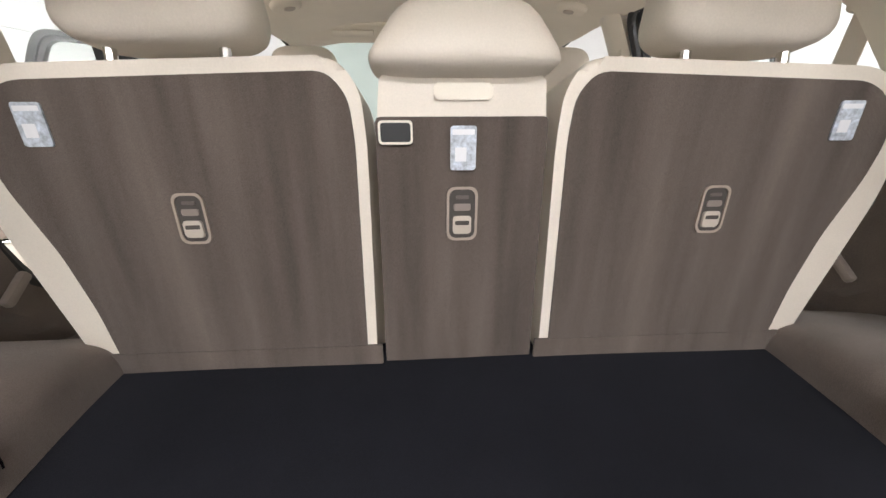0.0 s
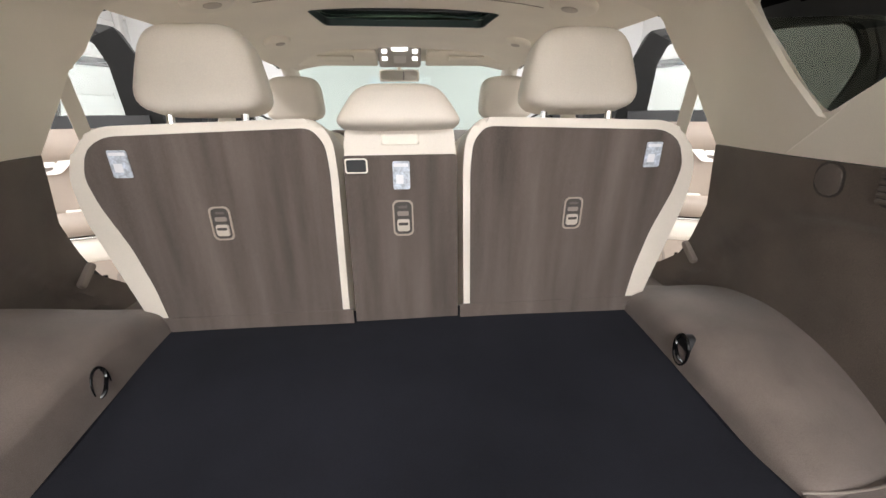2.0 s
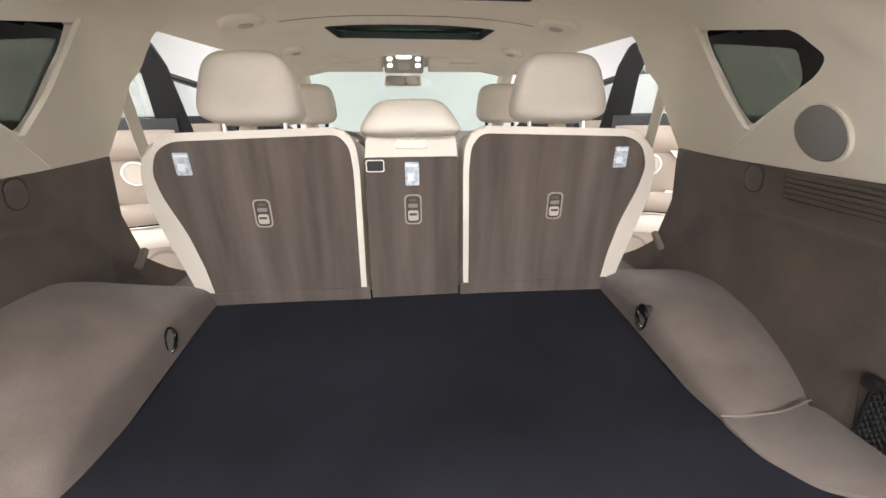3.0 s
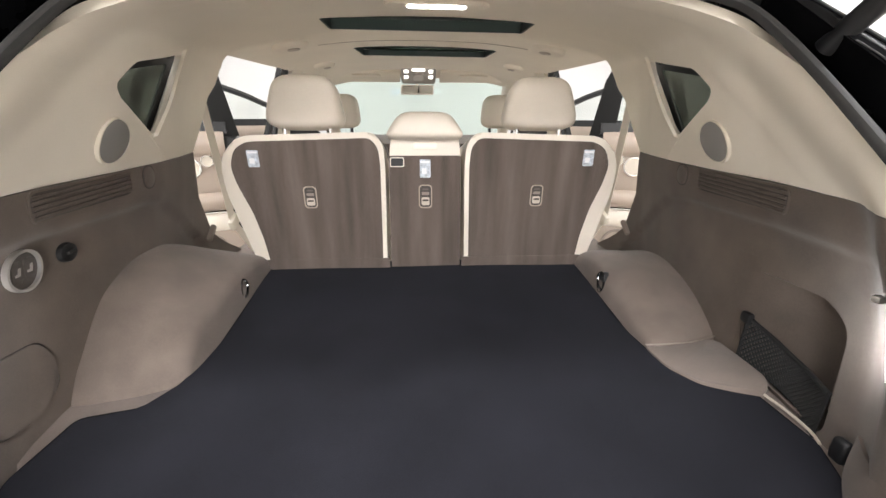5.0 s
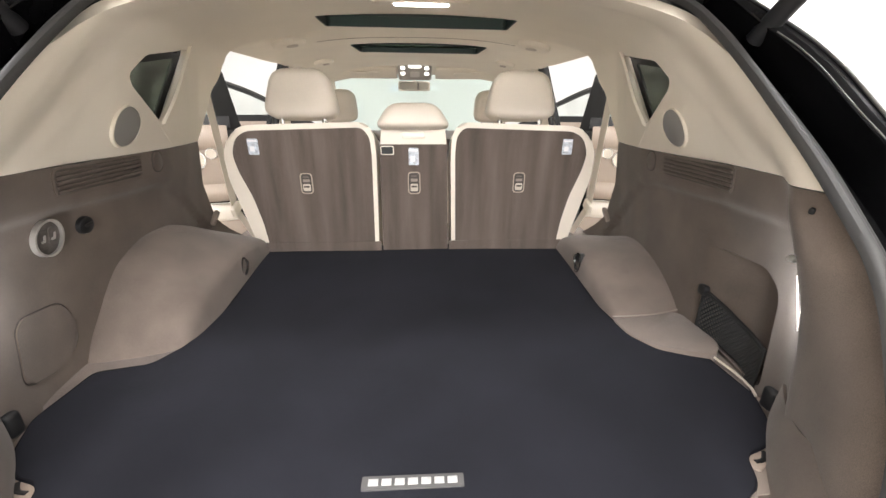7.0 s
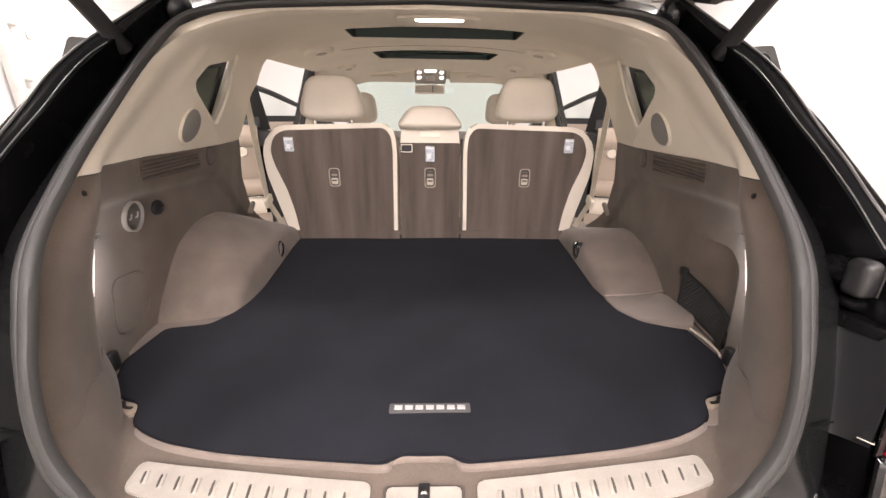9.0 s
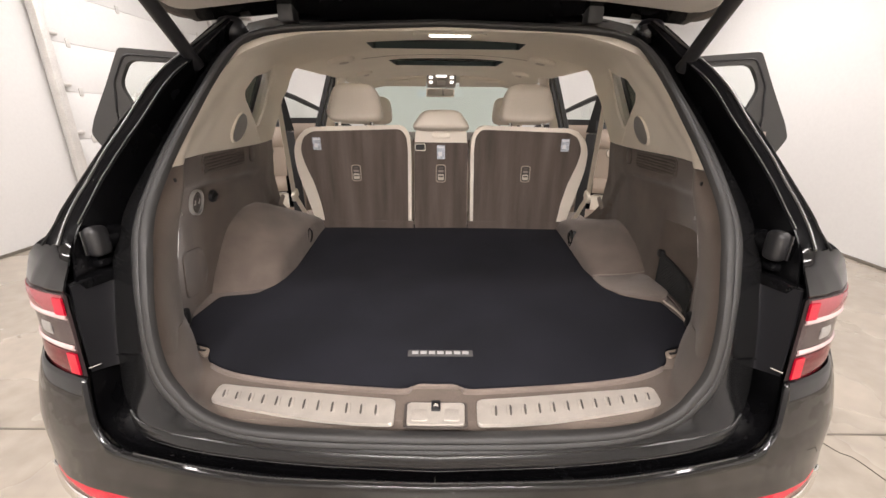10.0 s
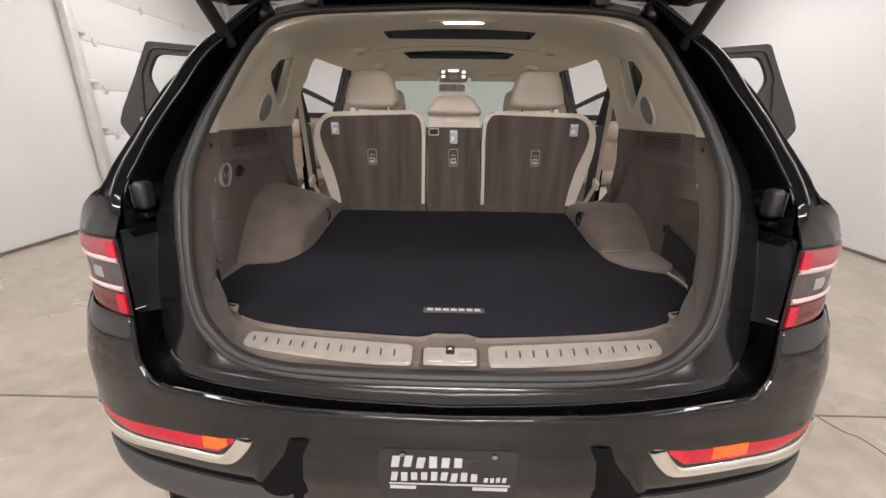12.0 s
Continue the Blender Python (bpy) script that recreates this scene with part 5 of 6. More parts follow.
# ---- tailgate, raised ----

def tg(a, b, d):
    """Along the raised tailgate: a across, b from the hinge to the lower edge, d towards the ground."""
    d += 0.042 * (abs(a) / 0.76) ** 2.5
    return (a, 0.90 - 0.93 * b - 0.36 * d, 1.745 + 0.36 * b - 0.06 * b * b - 0.93 * d)


tail = cpart("tailgate", prism(rounded_poly([(-0.845, -0.002), (-0.45, 0.0), (-0.40, -0.02), (0.40, -0.02), (0.45, 0.0), (0.845, -0.002), (0.86, 0.30), (0.87, 0.80), (0.75, 1.12), (-0.75, 1.12), (-0.87, 0.80), (-0.86, 0.30)], 0.09, 8), tg, -0.05, 0.035, 0.02, 3), M_PAINT, "raised black tailgate with glass and beige inner lining")
glass = rounded_poly([(-0.64, 0.12), (0.64, 0.12), (0.68, 0.50), (-0.68, 0.50)], 0.06)
cut(tail, [prism(glass, tg, -0.2, 0.2)])
sub("rear_window", prism(glass, tg, -0.02, -0.015), M_PRIVACY, tail, "dark rear window glass")
upper_trim = sub("window_lining", prism(rounded_poly([(-0.81, 0.068), (-0.46, 0.078), (0.46, 0.078), (0.81, 0.068), (0.81, 0.59), (-0.81, 0.59)], 0.06), tg, 0.034, 0.044, 0.006), M_CONSOLE, tail, "grey-beige lining round the rear window")
cut(upper_trim, [prism(glass, tg, -0.2, 0.2)])
sub("inner_lining", prism(rounded_poly([(-0.66, 0.62), (0.66, 0.62), (0.68, 0.85), (0.62, 1.05), (-0.62, 1.05), (-0.68, 0.85)], 0.05), tg, 0.03, 0.065, 0.02), M_TAN, tail, "beige plastic tailgate lining")
sub("latch_cover", prism(rounded(0.24, 0.16, 0.03), lambda a, b, d: tg(a, b + 0.99, d), 0.06, 0.11, 0.015), M_TAN, tail)
sub("latch_slot", prism(rounded(0.03, 0.07, 0.008), lambda a, b, d: tg(a, b + 1.02, d), 0.108, 0.112), M_BLACK, tail)
sub("hinge_trough", prism(rounded_poly([(-0.40, -0.025), (0.40, -0.025), (0.36, 0.08), (-0.36, 0.08)], 0.03), tg, 0.03, 0.045, 0.008), M_GUTTER, tail)
for s in (-1, 1):
    sub("gate_hinge", rbox(tg(s * 0.48, 0.015, 0.05), (0.05, 0.06, 0.05), 0.008), M_RUBBER, tail)
    sub("gate_clip", rbox(tg(s * 0.62, 0.0, 0.045), (0.03, 0.016, 0.006), 0.002), M_STEEL, tail)
    cpart("gas_strut", tube([(s * 0.695, 0.69, 1.525), (s * 0.695, 0.42, 1.74)], 0.019, 12), M_BLACK, "black powered tailgate strut")
    cpart("strut_rod", tube([(s * 0.695, 0.42, 1.74), (s * 0.695, 0.15, 1.955)], 0.016, 10), M_BLACK)

# ---- front of the body, lower sides and wheels ----
cpart("bonnet", sheet(lambda u, v: ((2 * u - 1) * (0.84 - 0.12 * v * v), 3.98 + 0.92 * v, 1.135 - 0.17 * v ** 2 - 0.05 * abs(2 * u - 1) ** 3), 16, 10, 0.01), M_PAINT, "black bonnet")
cpart("nose", sheet(lambda u, v: ((2 * u - 1) * (0.86 + 0.05 * math.sin(math.pi * v)), 4.90 + 0.06 * math.sin(math.pi * v) - 0.18 * abs(2 * u - 1) ** 4, 0.95 - 0.65 * v), 16, 8, 0.01), M_PAINT, "black front bumper")
for s in (-1, 1):
    fender = cpart("front_fender", sheet(lambda u, v: (s * (0.95 - 0.05 * v ** 3 - 0.1 * max(u - 0.7, 0)), 3.58 + 1.26 * u, 0.30 + 0.80 * v), 20, 10, 0.01, flip=s < 0), M_PAINT, "black front wing")
    flank = cpart("rear_flank", sheet(lambda u, v: (s * 0.957, 0.62 + 1.10 * u, 0.30 + 0.575 * v), 16, 8, 0.01, flip=s < 0), M_PAINT, "black rear wing")
    for ob, y in ((fender, 4.05), (flank, 1.10)):
        cut(ob, [tube([(s * 0.8, y, 0.37), (s * 1.1, y, 0.37)], 0.43, 32)])
        wh = cpart("wheel", tube([(s * 0.72, y, 0.37), (s * 0.74, y, 0.37), (s * 0.91, y, 0.37), (s * 0.93, y, 0.37)], 0.33, 36), M_BLACK, "road wheel with black tyre")
        sub("tyre", tube([(s * 0.825, y + 0.30 * math.cos(a * math.pi / 20), 0.37 + 0.30 * math.sin(a * math.pi / 20)) for a in range(40)], 0.07, 10, closed=True, up=(1, 0, 0)), M_RUBBER, wh)
        for k in range(5):
            an = 2 * math.pi * k / 5
            sub("spoke", tube([(s * 0.935, y, 0.37), (s * 0.935, y + 0.26 * math.cos(an), 0.37 + 0.26 * math.sin(an))], 0.03, 6), M_STEEL, wh)
# ---- doors ----
def door(s, front):
    if front:
        p0, ang, L, name, label = (1.13, 3.56), 24, 1.08, "front_door", "open front door with tan lining"
    else:
        p0, ang, L, name, label = (1.17 if s < 0 else 1.14, 2.50), 19.6, 0.98, "rear_door", "open rear door with tan leather lining"
    dx, dy = math.cos(radians(ang)), -math.sin(radians(ang))
    nx, ny = -dy, dx

    def T(u, z, w):
        """u along the door from its hinge, w outwards through its thickness."""
        return (s * (p0[0] + u * dx + w * nx), p0[1] + u * dy + w * ny, z)

    def band(u0, u1, z0, z1, w, bulge, n=10, sl=0.0):
        return sheet(lambda a, b: T(u0 + (u1 - u0) * a + sl * b, z0 + (z1 - z0) * b, w - bulge * math.sin(math.pi * b) ** 0.6 - 0.008 * math.sin(math.pi * a) ** 0.3), 14, n, 0.02, flip=s > 0)

    skin = cpart(name, prism(rounded_poly([(-0.10, 0.30), (L, 0.34), (L + 0.13, 0.8), (L + 0.15, 1.15), (L + 0.11, 1.27), (-0.06, 1.24)], 0.05), lambda a, b, d: T(a, b, d), 0.03, 0.15, 0.02), M_PAINT, label)
    sub("upper_roll", band(0.02, L + (0 if front else 0.07), 1.155, 1.30, 0.0, 0.03), M_TAN, skin)
    sub("belt_strip", prism([(0.0, 1.285), (L + 0.02, 1.295), (L + 0.02, 1.352), (0.0, 1.352)], T, -0.004, 0.03, 0.004), M_BLACK, skin)
    sub("main_panel", band(0.02, L, 0.935, 1.155, 0.01, 0.006), M_TAN, skin)
    sub("armrest", band(0.03, L - 0.02, 0.825, 0.94, -0.02, 0.03), M_TAN, skin)
    sub("chrome_strip", tube([T(0.04 + (L - 0.08) * k / 12, 0.812, -0.022) for k in range(13)], 0.006, 6), M_CHROME, skin)
    sub("cream_insert", band(0.03, L - 0.02, 0.69, 0.804, 0.0, 0.02), M_CREAM, skin, "cream quilted insert")
    sub("lower_panel", band(0.0, L - 0.02, 0.36, 0.688, 0.01, 0.01), M_TAN, skin)
    sub("map_pocket", band(0.30, L - 0.04, 0.38, 0.54, -0.03, 0.02), M_TAN, skin)
    # Shade above the map pocket, put in as a darker tan plate.
    sub("pocket_shadow", prism(rounded(0.5, 0.09, 0.03), lambda a, b, d: T(a + 0.62, b + 0.60, d), -0.004, 0.004), M_TAN_DARK, skin)
    # handle bezel
    hz, hu = (1.15, 0.43) if not front else (1.10, 0.55)
    sub("handle_bezel", ring(rounded_poly([(hu - 0.14, hz + 0.045), (hu + 0.13, hz + 0.045), (hu + 0.17, hz), (hu + 0.13, hz - 0.04), (hu - 0.06, hz - 0.04)], 0.02), rounded_poly([(hu - 0.07, hz + 0.03), (hu + 0.10, hz + 0.03), (hu + 0.13, hz), (hu + 0.10, hz - 0.025), (hu - 0.03, hz - 0.025)], 0.015), T, -0.022, 0.006), M_CHROME, skin, "chrome door handle surround")
    sub("handle_cup", prism(rounded(0.2, 0.06, 0.02), lambda a, b, d: T(a + hu + 0.03, b + hz, d), -0.003, 0.002), M_TAN_DARK, skin)
    sub("handle_lever", prism(rounded(0.10, 0.03, 0.01), lambda a, b, d: T(a + hu, b + hz + 0.006, d), -0.018, -0.008, 0.003), M_CHROME, skin)
    sub("wood_strip", prism([(hu + 0.18, hz + 0.035), (L - 0.01, hz + 0.04), (L - 0.01, hz - 0.035), (hu + 0.17, hz - 0.03)], T, -0.004, 0.005), M_TAN_DARK, skin)
    sub("window_switch", prism(rounded(0.07, 0.012, 0.004), lambda a, b, d: T(a + 0.36, b + 0.945, d), -0.03, 0.0, 0.003), M_CHROME, skin)
    for du, dz, r in ((0.13, 1.128, 0.066), (0.225, 1.09, 0.115), (0.195, 0.57, 0.19)):
        sub("door_speaker", prism([(du + a, dz + b) for a, b in oval(r * 0.92, r * 0.92)], T, -0.012, 0.012, 0.003), M_DOORGRILLE if r < 0.15 else M_TAN, skin, "round door speaker grille")
        sub("speaker_ring", ring([(du + a, dz + b) for a, b in oval(r * 1.06, r * 1.06)], [(du + a, dz + b) for a, b in oval(r * 0.92, r * 0.92)], T, -0.016, 0.012), M_CHROME if r < 0.15 else M_TAN_DARK, skin)
    sub("jamb", prism([(-0.10, 0.32), (0.0, 0.32), (0.0, 1.26), (-0.06, 1.26)], T, 0.0, 0.13), M_BLACK, skin)
    if front:
        o = [(-0.32, 1.20), (-0.02, 1.40), (0.30, 1.56), (0.62, 1.67), (0.98, 1.70), (1.05, 1.55), (1.10, 1.35), (1.12, 1.20)]
        i = [(-0.20, 1.30), (0.02, 1.38), (0.32, 1.52), (0.63, 1.625), (0.93, 1.65), (0.99, 1.52), (1.03, 1.35), (1.03, 1.30)]
    else:
        o = [(-0.06, 1.16), (0.0, 1.60), (0.05, 1.715), (0.45, 1.762), (0.93, 1.782), (1.04, 1.56), (1.15, 1.352), (1.185, 1.26), (1.12, 1.12)]
        i = [(0.08, 1.30), (0.10, 1.56), (0.14, 1.66), (0.46, 1.70), (0.89, 1.712), (0.965, 1.57), (0.91, 1.40), (0.885, 1.36), (0.86, 1.335)]
    o, i = rounded_poly(o, 0.07 if front else 0.025, 4), rounded_poly(i, 0.05, 4)
    sub("window_frame", ring(o, i, T, 0.02, 0.085), M_DOORFRAME, skin)
    strip = [((a[0] + 0.55 * (b[0] - a[0])), (a[1] + 0.55 * (b[1] - a[1]))) for a, b in zip(o, i)]
    sub("weatherstrip", tube([T(a, b, 0.018) for a, b in strip], 0.007, 6, closed=True), M_BLACK, skin)
    if not front:
        sub("hinge_post", prism([(-0.065, 1.27), (0.085, 1.27), (0.105, 1.56), (0.145, 1.665), (0.055, 1.712), (-0.005, 1.60)], T, 0.008, 0.022), M_POST, skin, "matt black trim on the door's hinge side")
    pane = sub("pane", prism([((a - 0.5) * 1.01 + 0.5, b) for a, b in i], T, 0.05, 0.054), M_SIDE_GLASS, skin)
    pane.visible_shadow = False
    if front:
        mr = sub("door_mirror", rbox((0, 0, 0), (0.20, 0.12, 0.15), 0.04, 3, m=Matrix.Translation(T(0.02, 1.27, 0.27))), M_PAINT, skin)


for s in (-1, 1):
    door(s, False)
    door(s, True)


# ---- seats ----
def back_y(z):
    """The rear seats' back face, leaning to the tail."""
    return 1.339 - 0.245 * (z - 0.86)


def seat_label_parts(seat, x, z, w=0.038, h=0.056):
    g = lambda a, b, d: (x + a, back_y(z + b) - 0.004 - d, z + b)
    st = under(part("sticker", prism(rounded(w, h, 0.004), g, 0.001, 0.0035), M_STICKER), seat)
    for k in range(2):
        o = part("print_bar", prism(rounded(w * (0.85 - 0.4 * k), h * (0.12 + 0.2 * k), 0.001), lambda a, b, d: g(a - 0.1 * w * k, b + h * (0.36 - 0.5 * k), d), 0.0032, 0.0042), M_WHITE)
        o.parent = st
    return st


def latch(seat, x, z, w=0.046, h=0.078):
    g = lambda a, b, d: (x + a, back_y(z + b) - 0.004 - d, z + b)
    lt = under(part("release_handle", ring(rounded(w, h, 0.013), rounded(w * 0.84, h * 0.90, 0.011), g, -0.004, 0.004), M_TAN, None, "beige framed seat release handle"), seat)
    for nm, pr, mt in (("recess", prism(rounded(w * 0.85, h * 0.91, 0.011), g, -0.004, 0.0012), M_VENT),
                       ("lever", prism(rounded(w * 0.60, h * 0.34, 0.005), lambda a, b, d: g(a, b - h * 0.2, d), 0.0, 0.006, 0.002), M_LATCH),
                       ("lever_slot", prism(rounded(w * 0.46, h * 0.08, 0.002), lambda a, b, d: g(a, b - h * 0.16, d), 0.005, 0.0068), M_VENT),
                       ("upper_tab", prism(rounded(w * 0.55, h * 0.13, 0.003), lambda a, b, d: g(a, b + h * 0.13, d), 0.0, 0.004, 0.001), M_TAN_DARK),
                       ("indicator", prism(rounded(w * 0.42, h * 0.07, 0.002), lambda a, b, d: g(a, b + h * 0.31, d), 0.0, 0.003, 0.001), M_SLAT)):
        o = part(nm, pr, mt)
        o.parent = lt


def pillow(c, s, power=2.6, nu=28, nv=18, taper=0.0, lean=0.0):
    """A stuffed block: a superellipsoid, narrower to the top by taper."""
    def f(u, v):
        a, b = 2 * math.pi * u, math.pi * (v - 0.5)
        pw = 2 / power
        cs = lambda t: math.copysign(abs(math.cos(t)) ** pw, math.cos(t))
        sn = lambda t: math.copysign(abs(math.sin(t)) ** pw, math.sin(t))
        x, y, z = cs(b) * cs(a), cs(b) * sn(a), sn(b)
        k = 1 - taper * (z + 1) / 2
        return (c[0] + s[0] / 2 * x * k, c[1] + s[1] / 2 * y + lean * z * s[2] / 2, c[2] + s[2] / 2 * z)
    return sheet(f, nu, nv)


def outer_seat(s):
    seat = empty("rear_seat", "cream leather rear seat, raised, with brown carpet back", "car seat", "rear seats", place=(s * 0.41, 1.35, 0.8))
    shell = [(0.150, 0.76), (0.140, 1.20), (0.145, 1.27), (0.175, 1.312), (0.61, 1.300), (0.668, 1.272), (0.700, 1.20), (0.697, 1.11), (0.668, 0.99), (0.640, 0.88), (0.615, 0.76)]
    panel = [(0.166, 0.765), (0.157, 1.20), (0.162, 1.26), (0.188, 1.292), (0.60, 1.280), (0.645, 1.257), (0.666, 1.20), (0.655, 1.14), (0.618, 1.04), (0.596, 0.94), (0.585, 0.84), (0.58, 0.765)]
    g = lambda a, b, d: (s * a, back_y(b) + d, b)
    under(part("backrest", prism(rounded_poly(shell, 0.03, 4), lambda a, b, d: g(a, b, 0.15 - d), 0, 0.15, 0.012, 3), M_CREAM), seat)
    under(part("back_panel", prism(rounded_poly(panel, 0.02, 4), lambda a, b, d: g(a, b, -d), -0.004, 0.004, 0.002), M_SEATBACK, None, "brown carpet on the seat back"), seat)
    under(part("lower_flap", prism([(0.138, 0.762), (0.138, 0.858), (0.606, 0.858), (0.60, 0.762)], lambda a, b, d: g(a, b, -d), 0.0, 0.0065, 0.002), M_SEATBACK), seat)
    under(part("bolster", pillow((s * 0.41, 1.40, 1.04), (0.5, 0.16, 0.5)), M_CREAM), seat)
    hr = under(part("headrest", pillow((s * 0.40, 1.255, 1.408), (0.278, 0.125, 0.172), 4.2, taper=0.30), M_CREAM), seat)
    for dx in (-0.075, 0.075):
        o = part("post", tube([(s * 0.40 + dx, 1.245, 1.36), (s * 0.40 + dx, 1.25, 1.29)], 0.008, 8), M_CHROME)
        o.parent = hr
        o.matrix_parent_inverse = Matrix.Identity(4)
    seat_label_parts(seat, s * 0.585, 1.225)
    latch(seat, s * 0.409, 1.092)
    return seat


RECLINE = Matrix.Translation((0, 1.5, 0.6)) @ Matrix.Rotation(radians(-10.5), 4, "X") @ Matrix.Translation((0, -1.5, -0.6))
for s in (-1, 1):
    seat = outer_seat(s)
    seat.matrix_basis = RECLINE @ Matrix.Translation(seat.location)
seat = empty("middle_seat", "narrow cream middle seat with brown carpet back", "car seat", "rear seats", place=(0, 1.35, 0.8))
g = lambda a, b, d: (a, back_y(b) + d, b)
under(part("backrest", prism(rounded_poly([(-0.132, 0.76), (-0.125, 1.24), (-0.115, 1.315), (0.115, 1.315), (0.125, 1.24), (0.132, 0.76)], 0.03, 4), lambda a, b, d: g(a, b, 0.16 - d), 0, 0.15, 0.012, 3), M_CREAM), seat)
under(part("back_panel", prism(rounded_poly([(-0.134, 0.765), (-0.127, 1.235), (0.127, 1.235), (0.134, 0.765)], 0.008, 3), lambda a, b, d: g(a, b, 0.01 - d), -0.01, 0.008, 0.002), M_SEATBACK, None, "brown carpet on the seat back"), seat)
hr = under(part("headrest", pillow((0, 1.245, 1.331), (0.292, 0.125, 0.090), 4.5, taper=0.42), M_CREAM), seat)
under(part("tether_cover", prism(rounded(0.085, 0.022, 0.006), lambda a, b, d: (a, back_y(1.268 + b) + 0.008 - d, 1.268 + b), 0, 0.005, 0.002), M_CREAM_PLASTIC), seat)
seat_label_parts(seat, 0.0, 1.19, 0.038, 0.062)
latch(seat, 0.0, 1.092, 0.048, 0.085)
under(part("buckle_slot", prism(rounded(0.045, 0.028, 0.004), lambda a, b, d: (-0.098 + a, back_y(1.212 + b) - 0.004 - d, 1.212 + b), 0, 0.004), M_BLACK, None, "black strap opening"), seat)
under(part("slot_frame", ring(rounded(0.049, 0.032, 0.006), rounded(0.043, 0.026, 0.004), lambda a, b, d: (-0.098 + a, back_y(1.212 + b) - 0.004 - d, 1.212 + b), 0, 0.006), M_CREAM_PLASTIC), seat)

seat.matrix_basis = RECLINE @ Matrix.Translation(seat.location)


def front_seat(s):
    seat = empty("front_seat", "cream leather front seat seen from behind", "car seat", "front seats", place=(s * 0.46, 2.6, 0.45))
    def shell(u, v):
        z = 0.55 + 0.74 * v
        half = curve([(0.55, 0.26), (0.9, 0.29), (1.1, 0.272), (1.2, 0.235), (1.26, 0.17), (1.29, 0.06)], z)
        a = 2 * math.pi * u
        x = half * math.copysign(abs(math.cos(a)) ** 0.55, math.cos(a))
        y = 0.095 * math.copysign(abs(math.sin(a)) ** 0.7, math.sin(a))
        return (s * 0.475 + x, 2.62 - 0.16 * v + y, z)
    under(part("backrest", sheet(shell, 40, 26), M_CREAM), seat)
    def panel(u, v):
        z = 0.58 + 0.56 * v
        half = curve([(0.55, 0.22), (0.9, 0.235), (1.06, 0.2), (1.14, 0.1)], z)
        return (s * 0.475 + (2 * u - 1) * half, 2.62 - 0.16 * (z - 0.55) / 0.74 - 0.105 + 0.03 * (2 * u - 1) ** 4 - 0.008 * math.sin(math.pi * v), z)
    under(part("back_panel", sheet(panel, 20, 14, 0.012), M_CREAM_PLASTIC), seat)
    hr = under(part("headrest", pillow((s * 0.485, 2.43, 1.415), (0.265, 0.12, 0.19), 4.0, taper=0.14), M_CREAM), seat)
    for dx in (-0.07, 0.07):
        o = part("post", tube([(s * 0.485 + dx, 2.44, 1.36), (s * 0.485 + dx, 2.44, 1.27)], 0.009, 8), M_BLACK)
        o.parent = hr
    under(part("cushion", pillow((s * 0.475, 2.85, 0.57), (0.54, 0.52, 0.2), 4), M_CREAM), seat)


front_seat(-1)
front_seat(1)

# ---- dashboard and centre console ----
dash = empty("dashboard", "taupe dashboard with vents and trim line", "dashboard", place=(0, 3.6, 1.0))
under(part("top", sheet(lambda u, v: (-0.80 + 1.6 * u, 3.48 + 0.5 * v, 1.165 + 0.035 * math.sin(math.pi * v) - 0.03 * (1 - v) ** 2), 24, 10, 0.02), M_TAUPE), dash)
under(part("face", sheet(lambda u, v: (-0.80 + 1.6 * u, 3.50 + 0.04 * math.sin(math.pi * v), 0.70 + 0.445 * v), 20, 10, 0.02), M_TAUPE), dash)
under(part("vent_strip", rbox((0.02, 3.488, 1.05), (1.4, 0.02, 0.03), 0.006), M_BLACK), dash)
under(part("chrome_strip", rbox((0.02, 3.482, 1.068), (1.4, 0.012, 0.005), 0.002), M_CHROME), dash)
under(part("ambient_strip", rbox((0.36, 3.485, 0.965), (0.20, 0.01, 0.01), 0.003), M_AMBIENT, None, "lit blue ambient strip"), dash)
scr = empty("display", "lit wide blue display on the dashboard", "display", place=(-0.02, 3.5, 1.18))
under(part("housing", rbox((-0.02, 3.545, 1.24), (0.435, 0.02, 0.135), 0.008), M_BLACK), scr)
under(part("screen", prism(rounded(0.42, 0.12, 0.004), lambda a, b, d: (a - 0.02, 3.534 - d, 1.24 + b), 0, 0.002), M_SCREEN, None, "glowing blue and white screen"), scr)
under(part("clock_bar", rbox((-0.175, 3.530, 1.23), (0.05, 0.002, 0.012), 0), M_WHITE), scr)
cons = empty("centre_console", "dark centre console with chrome frame and knobs", "console", place=(0, 3.1, 0.45))
under(part("body", rbox((0, 3.05, 0.66), (0.30, 0.95, 0.40), 0.03), M_TAUPE), cons)
under(part("armrest", rbox((0, 2.72, 0.90), (0.25, 0.36, 0.09), 0.03, 3), M_CREAM), cons)
under(part("control_panel", rbox((0, 3.40, 0.93), (0.30, 0.05, 0.20), 0.02), M_BLACK), cons)
under(part("chrome_frame", ring(rounded(0.315, 0.22, 0.03), rounded(0.285, 0.19, 0.02), lambda a, b, d: (a, 3.37 - d, 0.93 + b), 0, 0.012), M_CHROME), cons)
for x in (-0.115, 0.115):
    kn = under(part("knob", tube([(x, 3.375, 0.985), (x, 3.345, 0.985)], 0.025, 18), M_BLACK), cons)
    o = part("knob_ring", tube([(x + 0.026 * math.cos(a * 0.3491), 3.346, 0.985 + 0.026 * math.sin(a * 0.3491)) for a in range(18)], 0.004, 6, closed=True, up=(0, 1, 0)), M_CHROME)
    o.parent = kn
wheel = empty("steering_wheel", "steering wheel with cream and dark rim", "steering wheel", place=(-0.46, 3.3, 1.05))
wm = Matrix.Translation((-0.46, 3.28, 1.06)) @ Matrix.Rotation(radians(65), 4, "X")
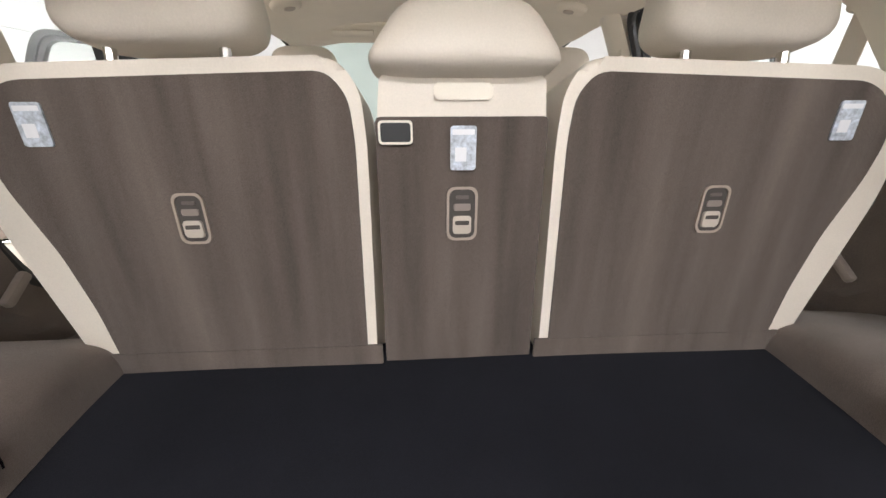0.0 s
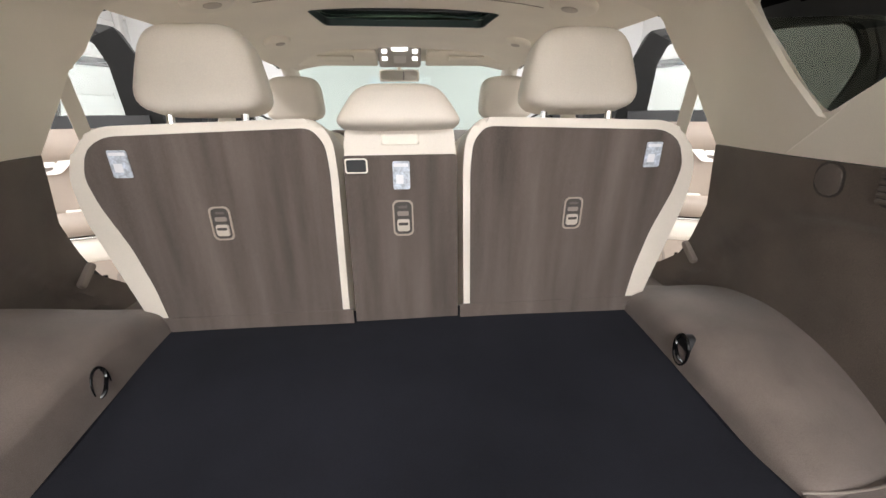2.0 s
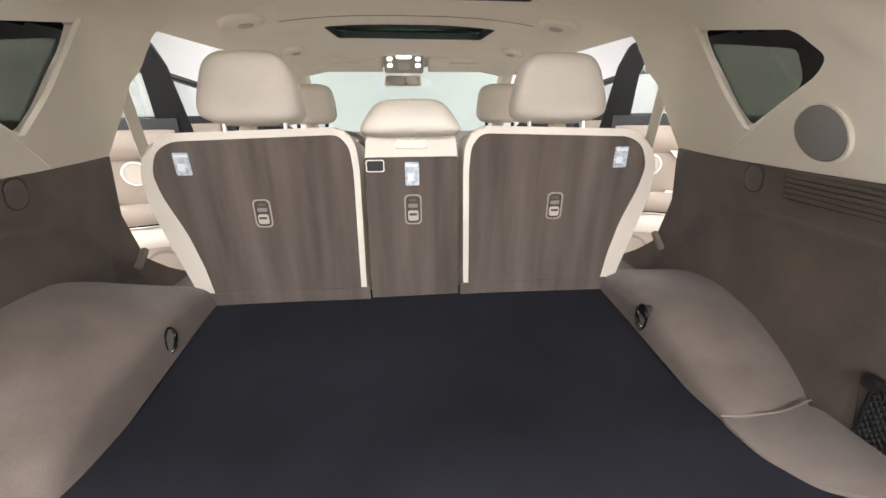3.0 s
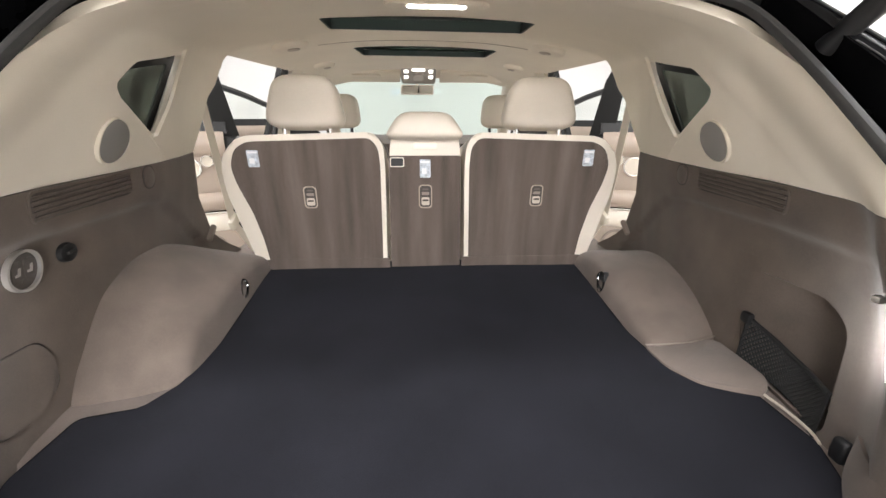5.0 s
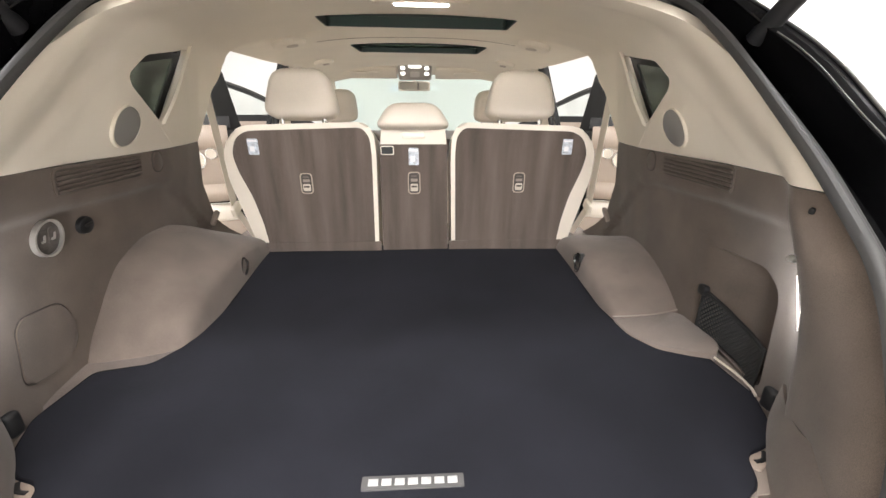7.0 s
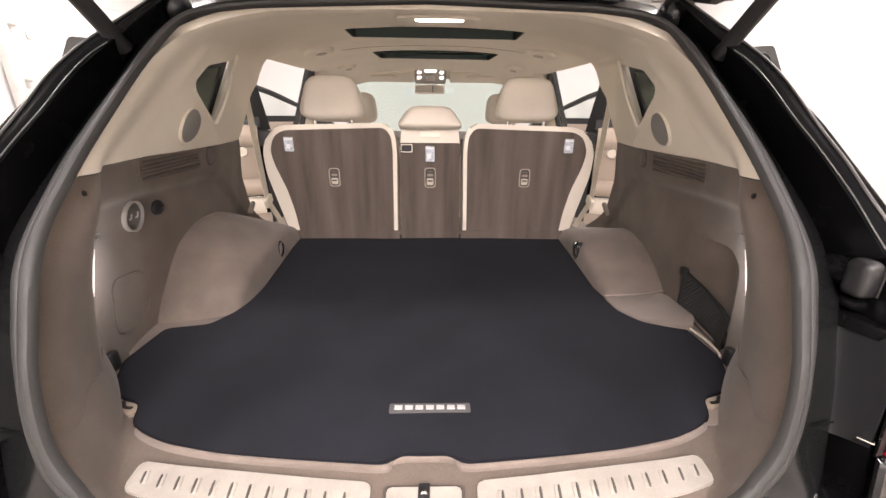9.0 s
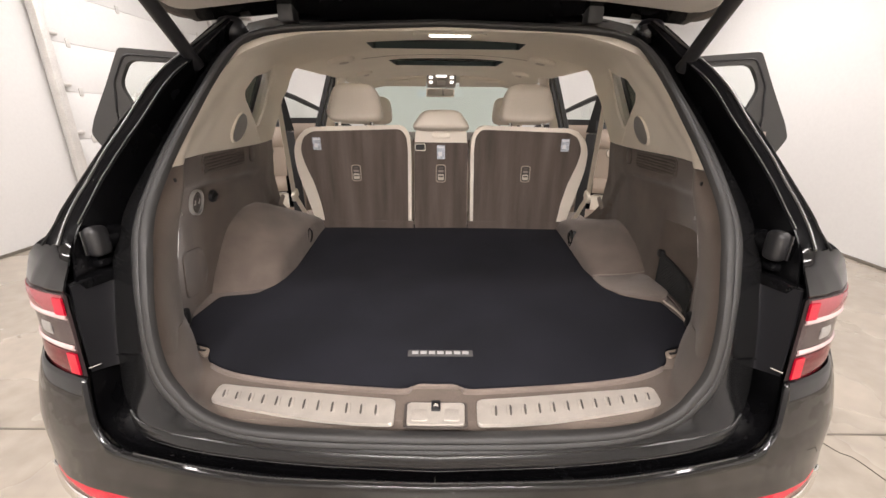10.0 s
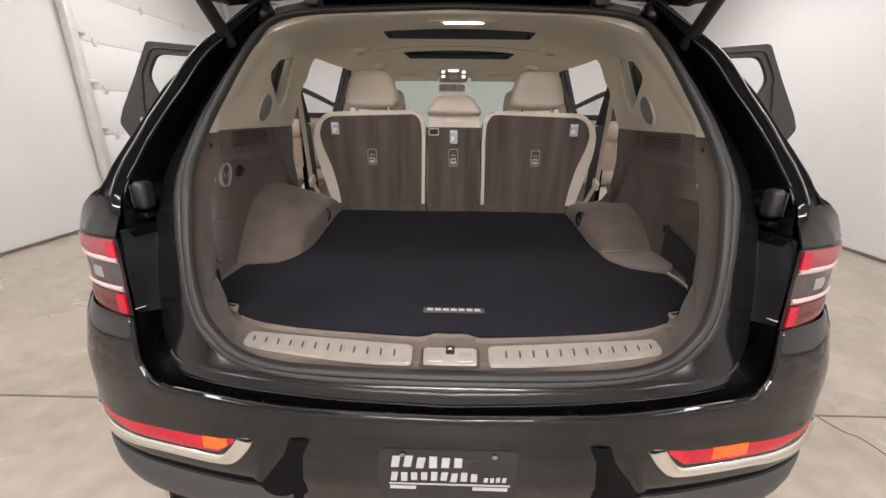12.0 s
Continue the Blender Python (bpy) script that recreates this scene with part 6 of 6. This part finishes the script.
under(part("rim", tube([wm @ Vector((0.185 * math.cos(a * math.pi / 18), 0.185 * math.sin(a * math.pi / 18), 0)) for a in range(36)], 0.016, 8, closed=True), M_TAUPE), wheel)
under(part("hub", rbox((0, 0, 0), (0.17, 0.12, 0.05), 0.025, m=wm), M_TAUPE), wheel)
under(part("spoke", rbox((0, 0, 0), (0.36, 0.03, 0.02), 0.008, m=wm), M_CHROME), wheel)

# ---- cargo mat ----
mat_front = [(0.072, 0.209), (0.17, 0.216), (0.276, 0.226), (0.383, 0.239), (0.483, 0.261), (0.54, 0.284), (0.572, 0.303)]
mat_half = [(0.0, 0.228), (0.047, 0.228)] + mat_front + [(0.590, 0.322), (0.611, 0.372), (0.665, 0.388), (0.715, 0.44), (0.752, 0.52), (0.75, 0.672), (0.64, 0.70), (0.598, 0.78), (0.588, 0.95), (0.588, 1.22), (0.60, 1.36), (0.585, 1.425), (0.55, 1.45)]
outline = rounded_poly(mat_half + [(-a, b) for a, b in mat_half[:0:-1]], 0.016, 3)
edge_line = [(-a, b) for a, b in mat_front[::-1]] + [(-0.047, 0.228), (0.047, 0.228)] + mat_front
ledge = [smooth([(a, b - dy, z) for a, b in edge_line], 90) for dy, z in ((0.012, 0.780), (0.0105, 0.791), (0.0085, 0.7965), (0.004, 0.7985), (-0.004, 0.796))]
cpart("floor_edge", loft(ledge, 120, 12, 0.003, flip=True), M_TAUPE_CARPET, "pale beige edge of the load floor before the mat")
mat_thing = empty("cargo_mat", "black carpet cargo mat with bound edge and small badge", "mat", place=(0, 0.8, 0.79))


def mat_rise(b):
    k = min(max((b - 0.9) / 0.5, 0), 1)
    return 0.045 * k * k * (3 - 2 * k)


def mat_xyz(a, b, d):
    return (a, b, MAT_Z - 0.008 + d + mat_rise(b) + 0.0015 * math.sin(a * 9 + b * 4) + 0.001 * math.sin(a * 4 - b * 17))


def carpet():
    bm = prism(outline, world_xyz, -0.006, 0.008, 0.003)
    for n, lo, step, count in (((0, 1, 0), 0.28, 0.06, 20), ((1, 0, 0), -0.7, 0.1, 15)):
        for k in range(count):
            bmesh.ops.bisect_plane(bm, geom=bm.verts[:] + bm.edges[:] + bm.faces[:], plane_co=Vector(n) * (lo + step * k), plane_no=n)
    for v in bm.verts:
        v.co = Vector(mat_xyz(*v.co))
    return bm


under(part("carpet", carpet(), M_MAT), mat_thing)
under(part("binding", tube([mat_xyz(a, b, 0.004) for a, b in outline], 0.0045, 6, closed=True), M_MAT_EDGE, None, "black bound edge"), mat_thing)
badge = under(part("badge", prism(rounded(0.17, 0.025, 0.003), lambda a, b, d: (0.008 + a, 0.341 + b, MAT_Z + 0.003 + d), -0.004, 0.002), M_BADGE_BASE, None, "small grey badge strip with pale bars"), mat_thing)
for k in range(7):
    o = part("badge_bar", rbox((0.008 - 0.066 + 0.022 * k, 0.341, MAT_Z + 0.0055), (0.0165, 0.0125, 0.002), 0.0008), M_BADGE)
    o.parent = badge
    o.matrix_parent_inverse = Matrix.Identity(4)
